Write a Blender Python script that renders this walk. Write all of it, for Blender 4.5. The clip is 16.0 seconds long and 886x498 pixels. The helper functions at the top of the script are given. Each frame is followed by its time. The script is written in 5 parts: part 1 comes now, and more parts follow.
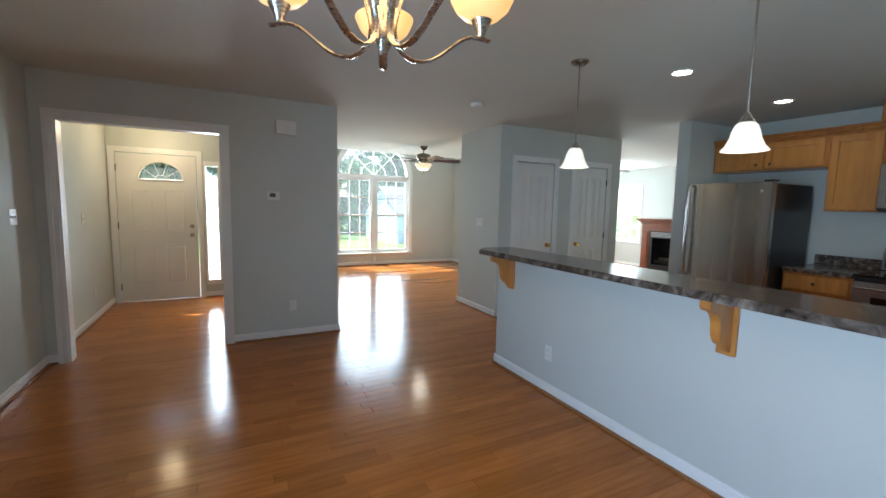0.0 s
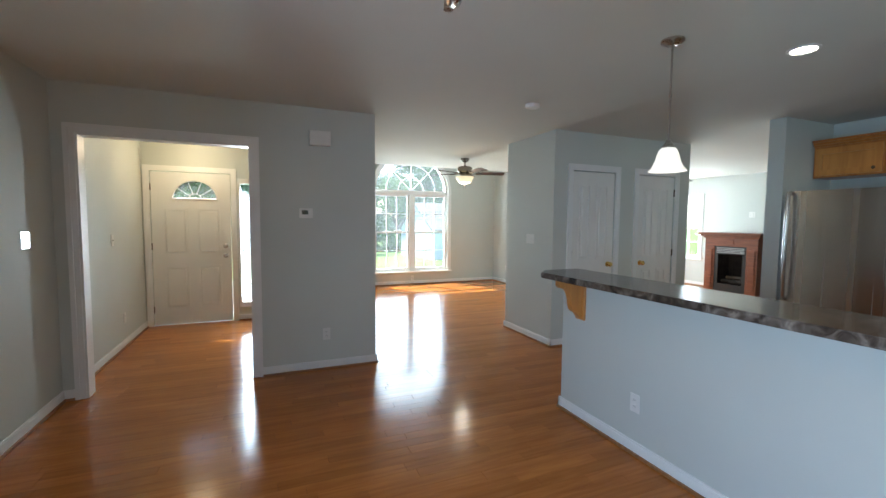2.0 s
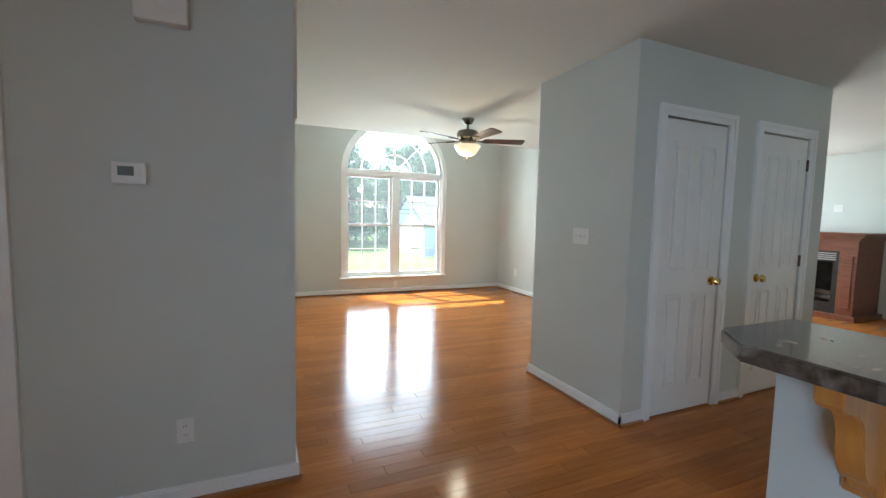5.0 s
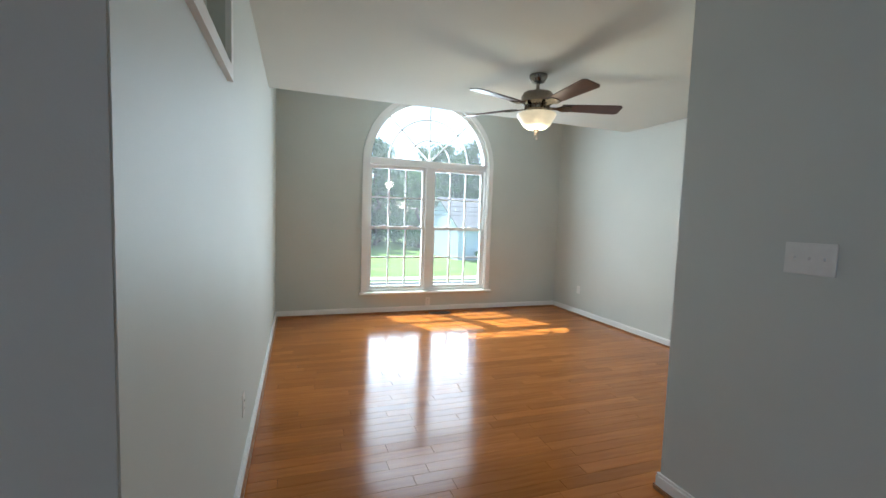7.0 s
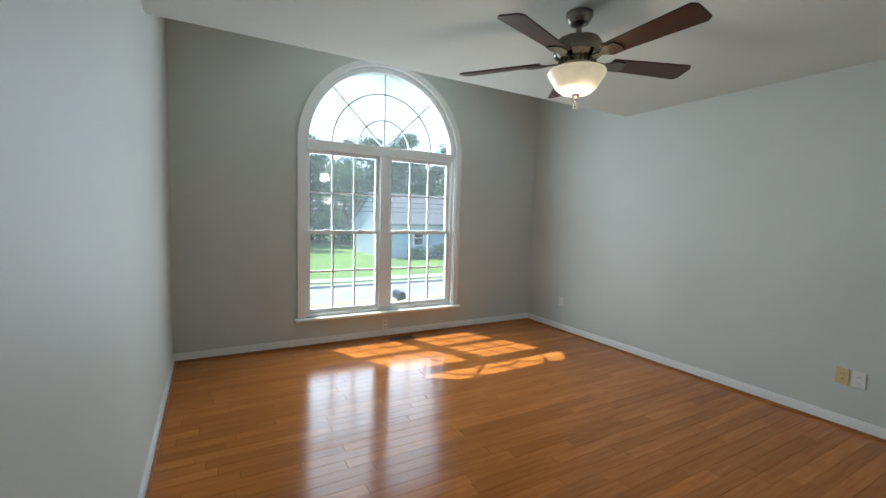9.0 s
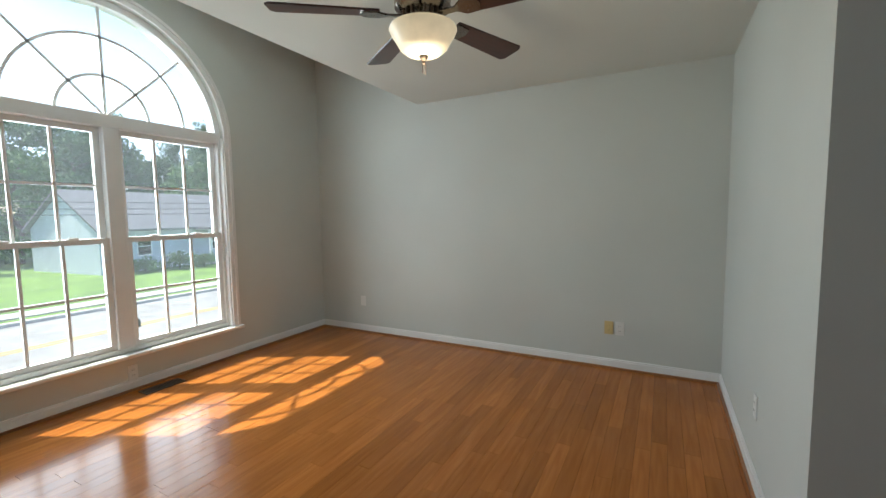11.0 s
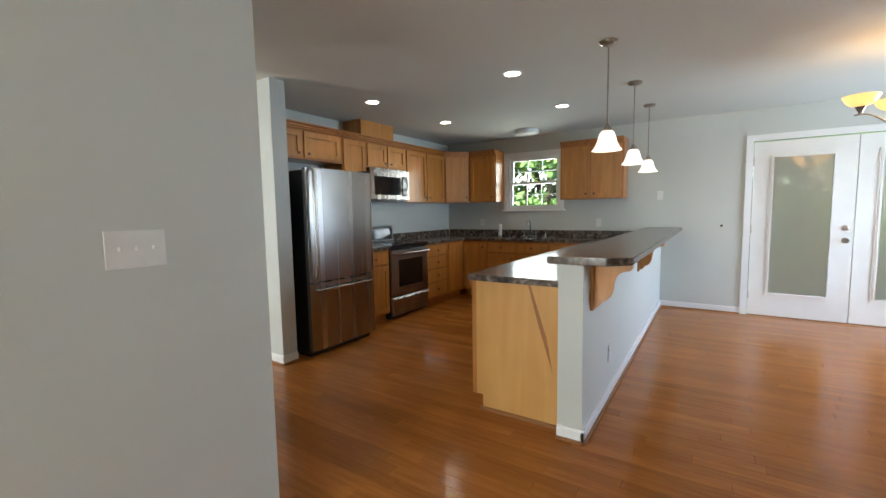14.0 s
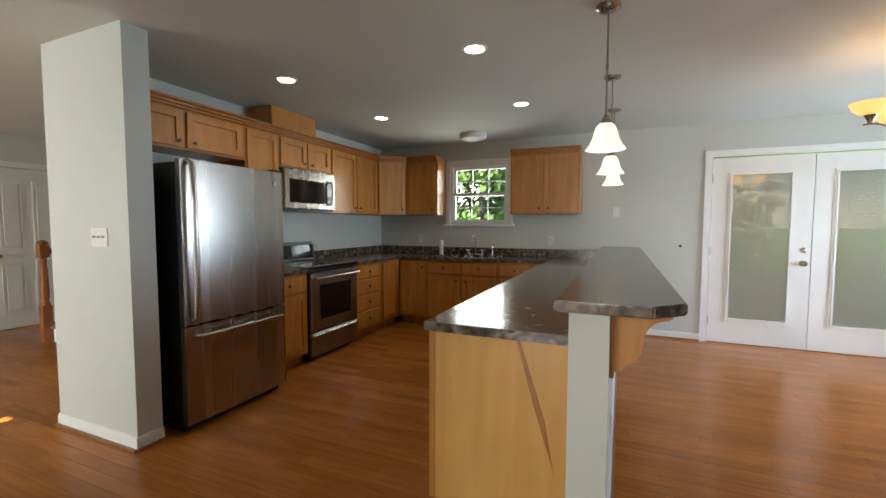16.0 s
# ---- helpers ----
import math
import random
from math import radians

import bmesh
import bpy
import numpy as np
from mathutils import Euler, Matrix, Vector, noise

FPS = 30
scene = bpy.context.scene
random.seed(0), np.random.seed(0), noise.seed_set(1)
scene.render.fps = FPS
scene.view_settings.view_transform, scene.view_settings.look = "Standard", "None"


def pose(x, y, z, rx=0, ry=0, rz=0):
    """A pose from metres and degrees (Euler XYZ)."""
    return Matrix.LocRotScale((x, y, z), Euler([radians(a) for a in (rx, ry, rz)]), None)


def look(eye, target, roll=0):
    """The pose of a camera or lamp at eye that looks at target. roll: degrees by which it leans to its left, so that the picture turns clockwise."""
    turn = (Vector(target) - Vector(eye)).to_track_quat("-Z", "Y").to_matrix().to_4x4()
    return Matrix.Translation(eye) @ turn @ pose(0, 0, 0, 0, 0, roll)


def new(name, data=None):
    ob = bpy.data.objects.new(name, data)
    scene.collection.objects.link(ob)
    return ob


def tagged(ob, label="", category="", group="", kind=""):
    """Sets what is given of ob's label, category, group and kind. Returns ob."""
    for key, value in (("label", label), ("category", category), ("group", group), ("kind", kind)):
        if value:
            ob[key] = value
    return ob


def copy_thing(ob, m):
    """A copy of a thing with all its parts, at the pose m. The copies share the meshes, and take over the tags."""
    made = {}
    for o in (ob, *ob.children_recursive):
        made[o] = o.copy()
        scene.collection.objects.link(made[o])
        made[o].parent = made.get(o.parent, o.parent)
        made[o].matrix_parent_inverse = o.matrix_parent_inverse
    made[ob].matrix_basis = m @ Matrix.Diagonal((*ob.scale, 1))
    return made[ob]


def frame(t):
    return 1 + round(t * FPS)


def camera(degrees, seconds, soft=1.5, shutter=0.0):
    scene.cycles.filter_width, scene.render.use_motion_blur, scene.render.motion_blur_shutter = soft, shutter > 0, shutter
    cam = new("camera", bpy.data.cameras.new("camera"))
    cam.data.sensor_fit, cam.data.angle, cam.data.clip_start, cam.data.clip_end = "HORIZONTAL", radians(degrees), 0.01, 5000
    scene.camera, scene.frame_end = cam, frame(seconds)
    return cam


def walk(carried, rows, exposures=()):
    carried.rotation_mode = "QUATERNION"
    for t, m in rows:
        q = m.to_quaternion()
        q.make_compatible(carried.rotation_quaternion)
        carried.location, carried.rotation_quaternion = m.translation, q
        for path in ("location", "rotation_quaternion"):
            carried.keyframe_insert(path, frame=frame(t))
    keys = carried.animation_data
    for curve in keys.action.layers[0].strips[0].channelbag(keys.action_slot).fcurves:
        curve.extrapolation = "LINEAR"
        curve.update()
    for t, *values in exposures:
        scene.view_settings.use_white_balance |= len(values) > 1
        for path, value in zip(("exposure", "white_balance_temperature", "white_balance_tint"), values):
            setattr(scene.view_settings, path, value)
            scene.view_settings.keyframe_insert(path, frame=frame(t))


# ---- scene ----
cam = camera(93.6, 16.0)
PATH = [
    (0, (-0.082, -0.25, 1.432), (0.836, 1.515, 1.226), 1.3),
    (0.5, (-0.086, -0.242, 1.43), (0.757, 1.562, 1.246), 1.3),
    (1, (-0.107, -0.183, 1.426), (0.682, 1.647, 1.254), 1.0),
    (1.5, (-0.055, -0.005, 1.417), (0.715, 1.834, 1.265), 0.7),
    (2, (0.024, 0.283, 1.431), (0.795, 2.124, 1.298), 0.5),
    (2.5, (0.095, 0.605, 1.413), (0.9, 2.432, 1.289), 0.3),
    (3, (0.187, 0.909, 1.431), (1.048, 2.709, 1.292), 0.4),
    (3.5, (0.374, 1.224, 1.415), (1.215, 3.032, 1.267), 0.8),
    (6, (1.088, 2.9, 1.32), (1.816, 4.756, 1.17), 1.7),
    (6.5, (1.196, 3.262, 1.328), (1.861, 5.142, 1.18), 1.8),
    (7, (1.253, 3.617, 1.327), (1.914, 5.499, 1.18), 1.9),
    (7.5, (1.303, 3.964, 1.353), (2.01, 5.829, 1.211), 2.1),
    (8, (1.256, 4.307, 1.404), (2.003, 6.156, 1.254), 2.3),
    (10.5, (1.371, 5.456, 1.333), (2.943, 6.681, 1.17), -0.4),
    (11, (1.351, 5.567, 1.341), (3.112, 6.499, 1.174), -0.8),
    (11.5, (1.358, 5.581, 1.337), (3.28, 6.104, 1.166), -1.2),
    (12, (1.381, 5.51, 1.332), (3.374, 5.527, 1.158), -1.0),
    (12.5, (1.421, 5.434, 1.317), (3.324, 4.84, 1.157), -1.0),
    (13, (1.447, 5.354, 1.324), (3.108, 4.251, 1.166), -1.4),
    (13.5, (1.476, 5.239, 1.323), (2.851, 3.796, 1.157), -1.3),
    (14, (1.505, 5.136, 1.322), (2.594, 3.468, 1.144), -1.0),
    (14.5, (1.612, 5.007, 1.319), (2.442, 3.195, 1.148), -0.9),
    (15, (1.758, 4.864, 1.333), (2.477, 3.004, 1.177), -1.0),
    (15.5, (1.913, 4.65, 1.324), (2.665, 2.802, 1.184), -0.3),
    (16, (2.067, 4.404, 1.335), (2.851, 2.568, 1.217), 0.1),
]
walk(cam, [(t, look(e, g, r)) for t, e, g, r in PATH],
     exposures=[(0, 2.15, 6050, 3), (1.5, 2.2, 6050, 2), (3.5, 2.4, 5950, 2), (6, 2.05, 6150, 4), (7, 1.75, 5900, 3), (8, 1.45, 5800, 2), (10.5, 1.2, 6050, 5),
                (11.5, 1.35, 6350, 5), (12.5, 2.1, 6000, 2), (13, 2.35, 6300, 3), (14, 2.7, 6800, 6), (15, 2.65, 7100, 7), (16, 2.5, 7250, 8)])

# ---- world, sun, large lights ----
world = bpy.data.worlds.new("sky")
scene.world = world
world.use_nodes = True
_nt = world.node_tree
_sky = _nt.nodes.new("ShaderNodeTexSky")
_sky.sky_type, _sky.sun_disc = "NISHITA", False
SUN_DIR = Vector((-0.285, 0.595, 1.0)).normalized()      # towards the sun
_sky.sun_elevation = math.asin(SUN_DIR.z)
_sky.sun_rotation = math.atan2(SUN_DIR.x, SUN_DIR.y)
_nt.links.new(_sky.outputs[0], _nt.nodes["Background"].inputs[0])
_nt.nodes["Background"].inputs[1].default_value = 0.15


def lamp(name, kind, m, energy, color, size=0.1, size_y=None, angle=None):
    d = bpy.data.lights.new(name, kind)
    d.energy, d.color = energy, color
    if kind == "AREA":
        d.shape, d.size, d.size_y = "RECTANGLE", size, size_y or size
    elif kind == "SUN":
        d.angle = angle
    else:
        d.shadow_soft_size = size
    ob = new(name, d)
    ob.matrix_world = m
    return ob


lamp("sun", "SUN", look(SUN_DIR * 40, (0, 0, 0)), 3.8, (1.0, 0.93, 0.80), angle=radians(0.53))
SKY = (0.86, 0.94, 1.0)
lamp("daylight_front_window", "AREA", look((3.0, 9.52, 1.6), (3.0, 5.0, 0.9)), 42, SKY, 1.7, 2.4)
lamp("daylight_kitchen_window", "AREA", look((3.885, -1.28, 1.75), (3.885, 5, 1.2)), 3, SKY, 0.8, 0.75)
lamp("daylight_west_window", "AREA", look((-1.66, -0.1, 1.25), (5, 0.6, 0.7)), 17, (0.53, 0.695, 1.0), 1.5, 1.5).data.spread = radians(140)
lamp("daylight_sidelight", "AREA", look((-0.27, 6.95, 1.1), (-0.6, 3, 0.5)), 8, SKY, 0.2, 1.6)
lamp("daylight_family_window", "AREA", look((9.35, 7.3, 1.3), (5, 6.0, 0.8)), 32, SKY, 0.9, 1.4)
# extra light for the family room, through an added north window out of view
lamp("daylight_family_side_window", "AREA", look((7.4, 8.15, 1.4), (7.4, 4, 0.8)), 34, SKY, 1.4, 1.4)

# ---- materials ----


def mat(name, color, rough=0.5, metal=0.0, noise_scale=0.0, amount=0.08, bump=0.0, bump_scale=200.0, emit=None, emit_s=0.0,
        coat=0.0, stretch=(1, 1, 1), spec=0.5, dark=None):
    m = bpy.data.materials.new(name)
    m.use_nodes = True
    t = m.node_tree
    b = t.nodes["Principled BSDF"]
    b.inputs["Base Color"].default_value = (*color, 1)
    b.inputs["Roughness"].default_value = rough
    b.inputs["Metallic"].default_value = metal
    b.inputs["Specular IOR Level"].default_value = spec
    b.inputs["Coat Weight"].default_value = coat
    b.inputs["Coat Roughness"].default_value = 0.08
    if emit:
        b.inputs["Emission Color"].default_value = (*emit, 1)
        b.inputs["Emission Strength"].default_value = emit_s
    if noise_scale or bump:
        co = t.nodes.new("ShaderNodeTexCoord")
        mp = t.nodes.new("ShaderNodeMapping")
        mp.inputs["Scale"].default_value = stretch
        t.links.new(co.outputs["Object"], mp.inputs[0])
    if noise_scale:
        n = t.nodes.new("ShaderNodeTexNoise")
        n.inputs["Scale"].default_value, n.inputs["Detail"].default_value = noise_scale, 6
        t.links.new(mp.outputs[0], n.inputs["Vector"])
        r = t.nodes.new("ShaderNodeValToRGB")
        lo = dark or tuple(c * (1 - amount * 2) for c in color)
        r.color_ramp.elements[0].position, r.color_ramp.elements[0].color = 0.3, (*lo, 1)
        r.color_ramp.elements[1].position, r.color_ramp.elements[1].color = 0.7, (*[min(1, c * (1 + amount)) for c in color], 1)
        t.links.new(n.outputs["Fac"], r.inputs[0])
        t.links.new(r.outputs[0], b.inputs["Base Color"])
        ro = t.nodes.new("ShaderNodeMapRange")
        ro.inputs["To Min"].default_value, ro.inputs["To Max"].default_value = max(0.02, rough - 0.06), rough + 0.06
        t.links.new(n.outputs["Fac"], ro.inputs[0])
        t.links.new(ro.outputs[0], b.inputs["Roughness"])
    if bump:
        n2 = t.nodes.new("ShaderNodeTexNoise")
        n2.inputs["Scale"].default_value, n2.inputs["Detail"].default_value = bump_scale, 3
        t.links.new(mp.outputs[0], n2.inputs["Vector"])
        bp = t.nodes.new("ShaderNodeBump")
        bp.inputs["Strength"].default_value, bp.inputs["Distance"].default_value = bump, 0.002
        t.links.new(n2.outputs["Fac"], bp.inputs["Height"])
        t.links.new(bp.outputs[0], b.inputs["Normal"])
    return m


def wood(name, light, dark, axis=0, rough=0.35, scale=6.0, coat=0.2, per_piece="", spec=0.5):
    """Grained wood; per_piece: 'object' or 'island' varies the tone from piece to piece."""
    m = bpy.data.materials.new(name)
    m.use_nodes = True
    t = m.node_tree
    b = t.nodes["Principled BSDF"]
    co = t.nodes.new("ShaderNodeTexCoord")
    mp = t.nodes.new("ShaderNodeMapping")
    s = [9.0, 9.0, 9.0]
    s[axis] = 0.7
    mp.inputs["Scale"].default_value = s
    t.links.new(co.outputs["Object"], mp.inputs[0])
    n = t.nodes.new("ShaderNodeTexNoise")
    n.inputs["Scale"].default_value, n.inputs["Detail"].default_value, n.inputs["Distortion"].default_value = scale, 8, 0.6
    t.links.new(mp.outputs[0], n.inputs["Vector"])
    n2 = t.nodes.new("ShaderNodeTexNoise")
    n2.inputs["Scale"].default_value, n2.inputs["Detail"].default_value = 1.3, 3
    t.links.new(co.outputs["Object"], n2.inputs["Vector"])
    r = t.nodes.new("ShaderNodeValToRGB")
    r.color_ramp.elements[0].position, r.color_ramp.elements[0].color = 0.28, (*dark, 1)
    r.color_ramp.elements[1].position, r.color_ramp.elements[1].color = 0.66, (*light, 1)
    t.links.new(n.outputs["Fac"], r.inputs[0])
    hsv = t.nodes.new("ShaderNodeHueSaturation")
    t.links.new(r.outputs[0], hsv.inputs["Color"])
    val = t.nodes.new("ShaderNodeMapRange")
    val.inputs["To Min"].default_value, val.inputs["To Max"].default_value = 0.72, 1.25
    if per_piece:
        if per_piece == "object":
            src = t.nodes.new("ShaderNodeObjectInfo").outputs["Random"]
        else:
            src = t.nodes.new("ShaderNodeNewGeometry").outputs["Random Per Island"]
        add = t.nodes.new("ShaderNodeMath")
        add.operation = "MULTIPLY_ADD"
        add.inputs[1].default_value = 4.0
        t.links.new(src, add.inputs[0])
        t.links.new(n.outputs["Fac"], add.inputs[2])
        mixv = t.nodes.new("ShaderNodeMath")
        mixv.operation = "MULTIPLY_ADD"
        mixv.inputs[1].default_value = 0.6
        mixv.inputs[2].default_value = -0.1
        t.links.new(src, mixv.inputs[0])
        sm = t.nodes.new("ShaderNodeMath")
        sm.operation = "MULTIPLY_ADD"
        sm.inputs[1].default_value = 0.55
        t.links.new(n2.outputs["Fac"], sm.inputs[0])
        t.links.new(mixv.outputs[0], sm.inputs[2])
        t.links.new(sm.outputs[0], val.inputs[0])
    else:
        t.links.new(n2.outputs["Fac"], val.inputs[0])
    t.links.new(val.outputs[0], hsv.inputs["Value"])
    t.links.new(hsv.outputs[0], b.inputs["Base Color"])
    ro = t.nodes.new("ShaderNodeMapRange")
    ro.inputs["To Min"].default_value, ro.inputs["To Max"].default_value = rough - 0.05, rough + 0.1
    t.links.new(n2.outputs["Fac"], ro.inputs[0])
    t.links.new(ro.outputs[0], b.inputs["Roughness"])
    b.inputs["Specular IOR Level"].default_value = spec
    b.inputs["Coat Weight"].default_value, b.inputs["Coat Roughness"].default_value = coat, 0.1
    bp = t.nodes.new("ShaderNodeBump")
    bp.inputs["Strength"].default_value, bp.inputs["Distance"].default_value = 0.12, 0.001
    t.links.new(n.outputs["Fac"], bp.inputs["Height"])
    t.links.new(bp.outputs[0], b.inputs["Normal"])
    return m


def glass_mat(name, tint=(1, 1, 1)):
    m = bpy.data.materials.new(name)
    m.use_nodes = True
    t = m.node_tree
    t.nodes.remove(t.nodes["Principled BSDF"])
    tr = t.nodes.new("ShaderNodeBsdfTransparent")
    tr.inputs[0].default_value = (*tint, 1)
    gl = t.nodes.new("ShaderNodeBsdfGlossy")
    gl.inputs["Roughness"].default_value = 0.02
    mx = t.nodes.new("ShaderNodeMixShader")
    fr = t.nodes.new("ShaderNodeFresnel")
    fr.inputs[0].default_value = 1.45
    t.links.new(fr.outputs[0], mx.inputs[0])
    t.links.new(tr.outputs[0], mx.inputs[1])
    t.links.new(gl.outputs[0], mx.inputs[2])
    t.links.new(mx.outputs[0], t.nodes["Material Output"].inputs[0])
    return m


def veiled_glass(name, veil):
    """Clear glass with an added translucent film that glows in the sun, for a hazy view."""
    m = glass_mat(name)
    t = m.node_tree
    last = t.nodes["Material Output"].inputs[0].links[0].from_socket
    tl = t.nodes.new("ShaderNodeBsdfTranslucent")
    tl.inputs[0].default_value = (0.9, 0.95, 1.0, 1)
    mx = t.nodes.new("ShaderNodeMixShader")
    n = t.nodes.new("ShaderNodeTexNoise")
    n.inputs["Scale"].default_value, n.inputs["Detail"].default_value = 2.5, 5
    r = t.nodes.new("ShaderNodeMapRange")
    r.inputs["To Min"].default_value, r.inputs["To Max"].default_value = veil * 0.5, veil * 1.5
    t.links.new(n.outputs["Fac"], r.inputs[0])
    t.links.new(r.outputs[0], mx.inputs[0])
    t.links.new(last, mx.inputs[1])
    t.links.new(tl.outputs[0], mx.inputs[2])
    t.links.new(mx.outputs[0], t.nodes["Material Output"].inputs[0])
    return m


def glow_glass(name, color, emit, s):
    """Frosted lamp glass lit from within, brighter in cloudy patches."""
    m = mat(name, color, 0.3, 0, 9.0, 0.1, emit=emit, emit_s=s)
    return m


WALL = mat("wall_paint", (0.563, 0.587, 0.552), 0.55, 0, 1.2, 0.02, 0.12, 260)
CEIL = mat("ceiling_paint", (0.645, 0.665, 0.625), 0.85, 0, 1.0, 0.02, 0.2, 160)
TRIM = mat("trim_white", (0.80, 0.80, 0.79), 0.35, 0, 3.0, 0.02, 0.05, 90)
DOORW = mat("door_white", (0.78, 0.77, 0.74), 0.38, 0, 2.0, 0.03, 0.1, 120)
VINYL = mat("vinyl_white", (0.78, 0.80, 0.80), 0.3, 0, 4.0, 0.02)
PLANK = wood("floor_plank", (0.45, 0.164, 0.036), (0.34, 0.112, 0.024), 0, 0.14, 4.0, 0.02, "object", 0.19)
PLANKS = wood("floor_planks_far", (0.45, 0.164, 0.036), (0.34, 0.112, 0.024), 0, 0.14, 4.0, 0.02, "island", 0.19)
MAPLE = wood("maple_cabinet", (0.46, 0.175, 0.035), (0.30, 0.098, 0.018), 2, 0.34, 3.5, 0.25)
MAPLEX = wood("maple_door", (0.54, 0.235, 0.053), (0.41, 0.160, 0.033), 2, 0.36, 2.2, 0.2)
# lighter copy of the cabinet maple: daylight on the end panel is in the colour
MAPLEP = wood("maple_panel_lit", (0.66, 0.37, 0.125), (0.57, 0.29, 0.08), 2, 0.36, 1.2, 0.2)
OAKTRIM = wood("oak_shoe_mould", (0.36, 0.16, 0.055), (0.22, 0.085, 0.028), 0, 0.4, 5, 0.1)
CHERRY = wood("cherry_wood", (0.22, 0.062, 0.022), (0.11, 0.028, 0.011), 0, 0.32, 4, 0.3)
BLADE = wood("fan_blade_wood", (0.050, 0.014, 0.009), (0.025, 0.008, 0.006), 0, 0.35, 4, 0.2)
RAILW = wood("stair_oak", (0.40, 0.14, 0.04), (0.26, 0.08, 0.02), 2, 0.35, 4, 0.2)
NICKEL = mat("brushed_nickel", (0.46, 0.43, 0.39), 0.28, 1.0, 60, 0.1, stretch=(1, 1, 8))
PEWTER = mat("dark_brushed_nickel", (0.24, 0.215, 0.19), 0.25, 1.0, 60, 0.1)
BRONZE = mat("dark_bronze", (0.10, 0.075, 0.055), 0.38, 0.9, 30, 0.1)
BRASS = mat("polished_brass", (0.75, 0.52, 0.18), 0.16, 1.0, 20, 0.05)
CHROME = mat("chrome", (0.75, 0.75, 0.76), 0.1, 1.0, 15, 0.03)
# upright colour streaks stand in for dark, streaky reflections on the steel
STEEL = mat("stainless_steel", (0.44, 0.42, 0.395), 0.27, 1.0, 2.2, 0.10, 0.12, 40, stretch=(5, 5, 0.04))
SATIN = mat("satin_steel", (0.52, 0.50, 0.47), 0.24, 1.0, 25, 0.04)
STEELD = mat("dark_stainless", (0.36, 0.35, 0.35), 0.3, 1.0, 8, 0.1, 0.1, 30, stretch=(1, 5, 0.3))
BLACK = mat("black_enamel", (0.012, 0.012, 0.013), 0.35, 0, 30, 0.2)
BLACKG = mat("black_glass", (0.008, 0.008, 0.009), 0.06, 0, 5, 0.1)
PLASTIC = mat("white_plastic", (0.74, 0.74, 0.71), 0.4, 0, 20, 0.02)
IVORY = mat("ivory_plastic", (0.62, 0.50, 0.24), 0.4, 0, 20, 0.03)
DARKSLOT = mat("dark_slot", (0.03, 0.03, 0.03), 0.6)
LCD = mat("lcd_grey", (0.10, 0.12, 0.10), 0.2)
GLASS = glass_mat("window_glass")
# the haze over the bright outdoor view is put into the glass
VEILED = veiled_glass("veiled_window_glass", 0.012)
# stronger film: puts the brightness of the washed-out sky into the door glass
HAZY = veiled_glass("hazy_door_glass", 0.035)
BLIND = mat("white_blind", (0.76, 0.85, 0.83), 0.5, 0, 2, 0.03)
_t = BLIND.node_tree
_tl, _mx = _t.nodes.new("ShaderNodeBsdfTranslucent"), _t.nodes.new("ShaderNodeMixShader")
_tl.inputs[0].default_value, _mx.inputs[0].default_value = (0.80, 0.82, 0.86, 1), 0.15
_t.links.new(_t.nodes["Principled BSDF"].outputs[0], _mx.inputs[1])
_t.links.new(_tl.outputs[0], _mx.inputs[2])
_t.links.new(_mx.outputs[0], _t.nodes["Material Output"].inputs[0])
SHADEW = glow_glass("lit_white_glass", (0.85, 0.83, 0.78), (1.0, 0.90, 0.76), 0.17)
FANG = glow_glass("lit_cream_glass", (0.72, 0.64, 0.50), (1.0, 0.80, 0.50), 0.17)
AMBER = glow_glass("lit_amber_glass", (0.58, 0.42, 0.24), (1.0, 0.48, 0.16), 0.25)
FOYERG = glow_glass("lit_foyer_glass", (0.75, 0.58, 0.34), (1.0, 0.62, 0.26), 0.3)
BULB = mat("bulb", (1, 1, 1), 0.3, emit=(1.0, 0.93, 0.82), emit_s=3.0)
CANE = mat("recessed_bulb", (1, 1, 1), 0.3, emit=(1.0, 0.92, 0.80), emit_s=5.0)
LOGS = mat("charred_logs", (0.10, 0.075, 0.06), 0.9, 0, 12, 0.3, 0.6, 30)
FIREBRICK = mat("firebox_lining", (0.03, 0.025, 0.022), 0.8, 0, 10, 0.3)
SUBFLOOR = mat("subfloor_dark", (0.05, 0.025, 0.012), 0.8)


def stone_mat():
    m = bpy.data.materials.new("laminate_stone")
    m.use_nodes = True
    t = m.node_tree
    b = t.nodes["Principled BSDF"]
    co = t.nodes.new("ShaderNodeTexCoord")
    n = t.nodes.new("ShaderNodeTexNoise")
    n.inputs["Scale"].default_value, n.inputs["Detail"].default_value, n.inputs["Distortion"].default_value = 14, 9, 1.2
    t.links.new(co.outputs["Object"], n.inputs["Vector"])
    r = t.nodes.new("ShaderNodeValToRGB")
    cr = r.color_ramp
    cr.elements[0].position, cr.elements[0].color = 0.30, (0.018, 0.014, 0.012, 1)
    cr.elements[1].position, cr.elements[1].color = 0.74, (0.30, 0.25, 0.21, 1)
    e = cr.elements.new(0.46)
    e.color = (0.075, 0.055, 0.042, 1)
    e = cr.elements.new(0.56)
    e.color = (0.13, 0.105, 0.088, 1)
    t.links.new(n.outputs["Fac"], r.inputs[0])
    t.links.new(r.outputs[0], b.inputs["Base Color"])
    b.inputs["Roughness"].default_value = 0.22
    b.inputs["Coat Weight"].default_value = 0.2
    return m


STONE = stone_mat()

# ---- building helpers ----


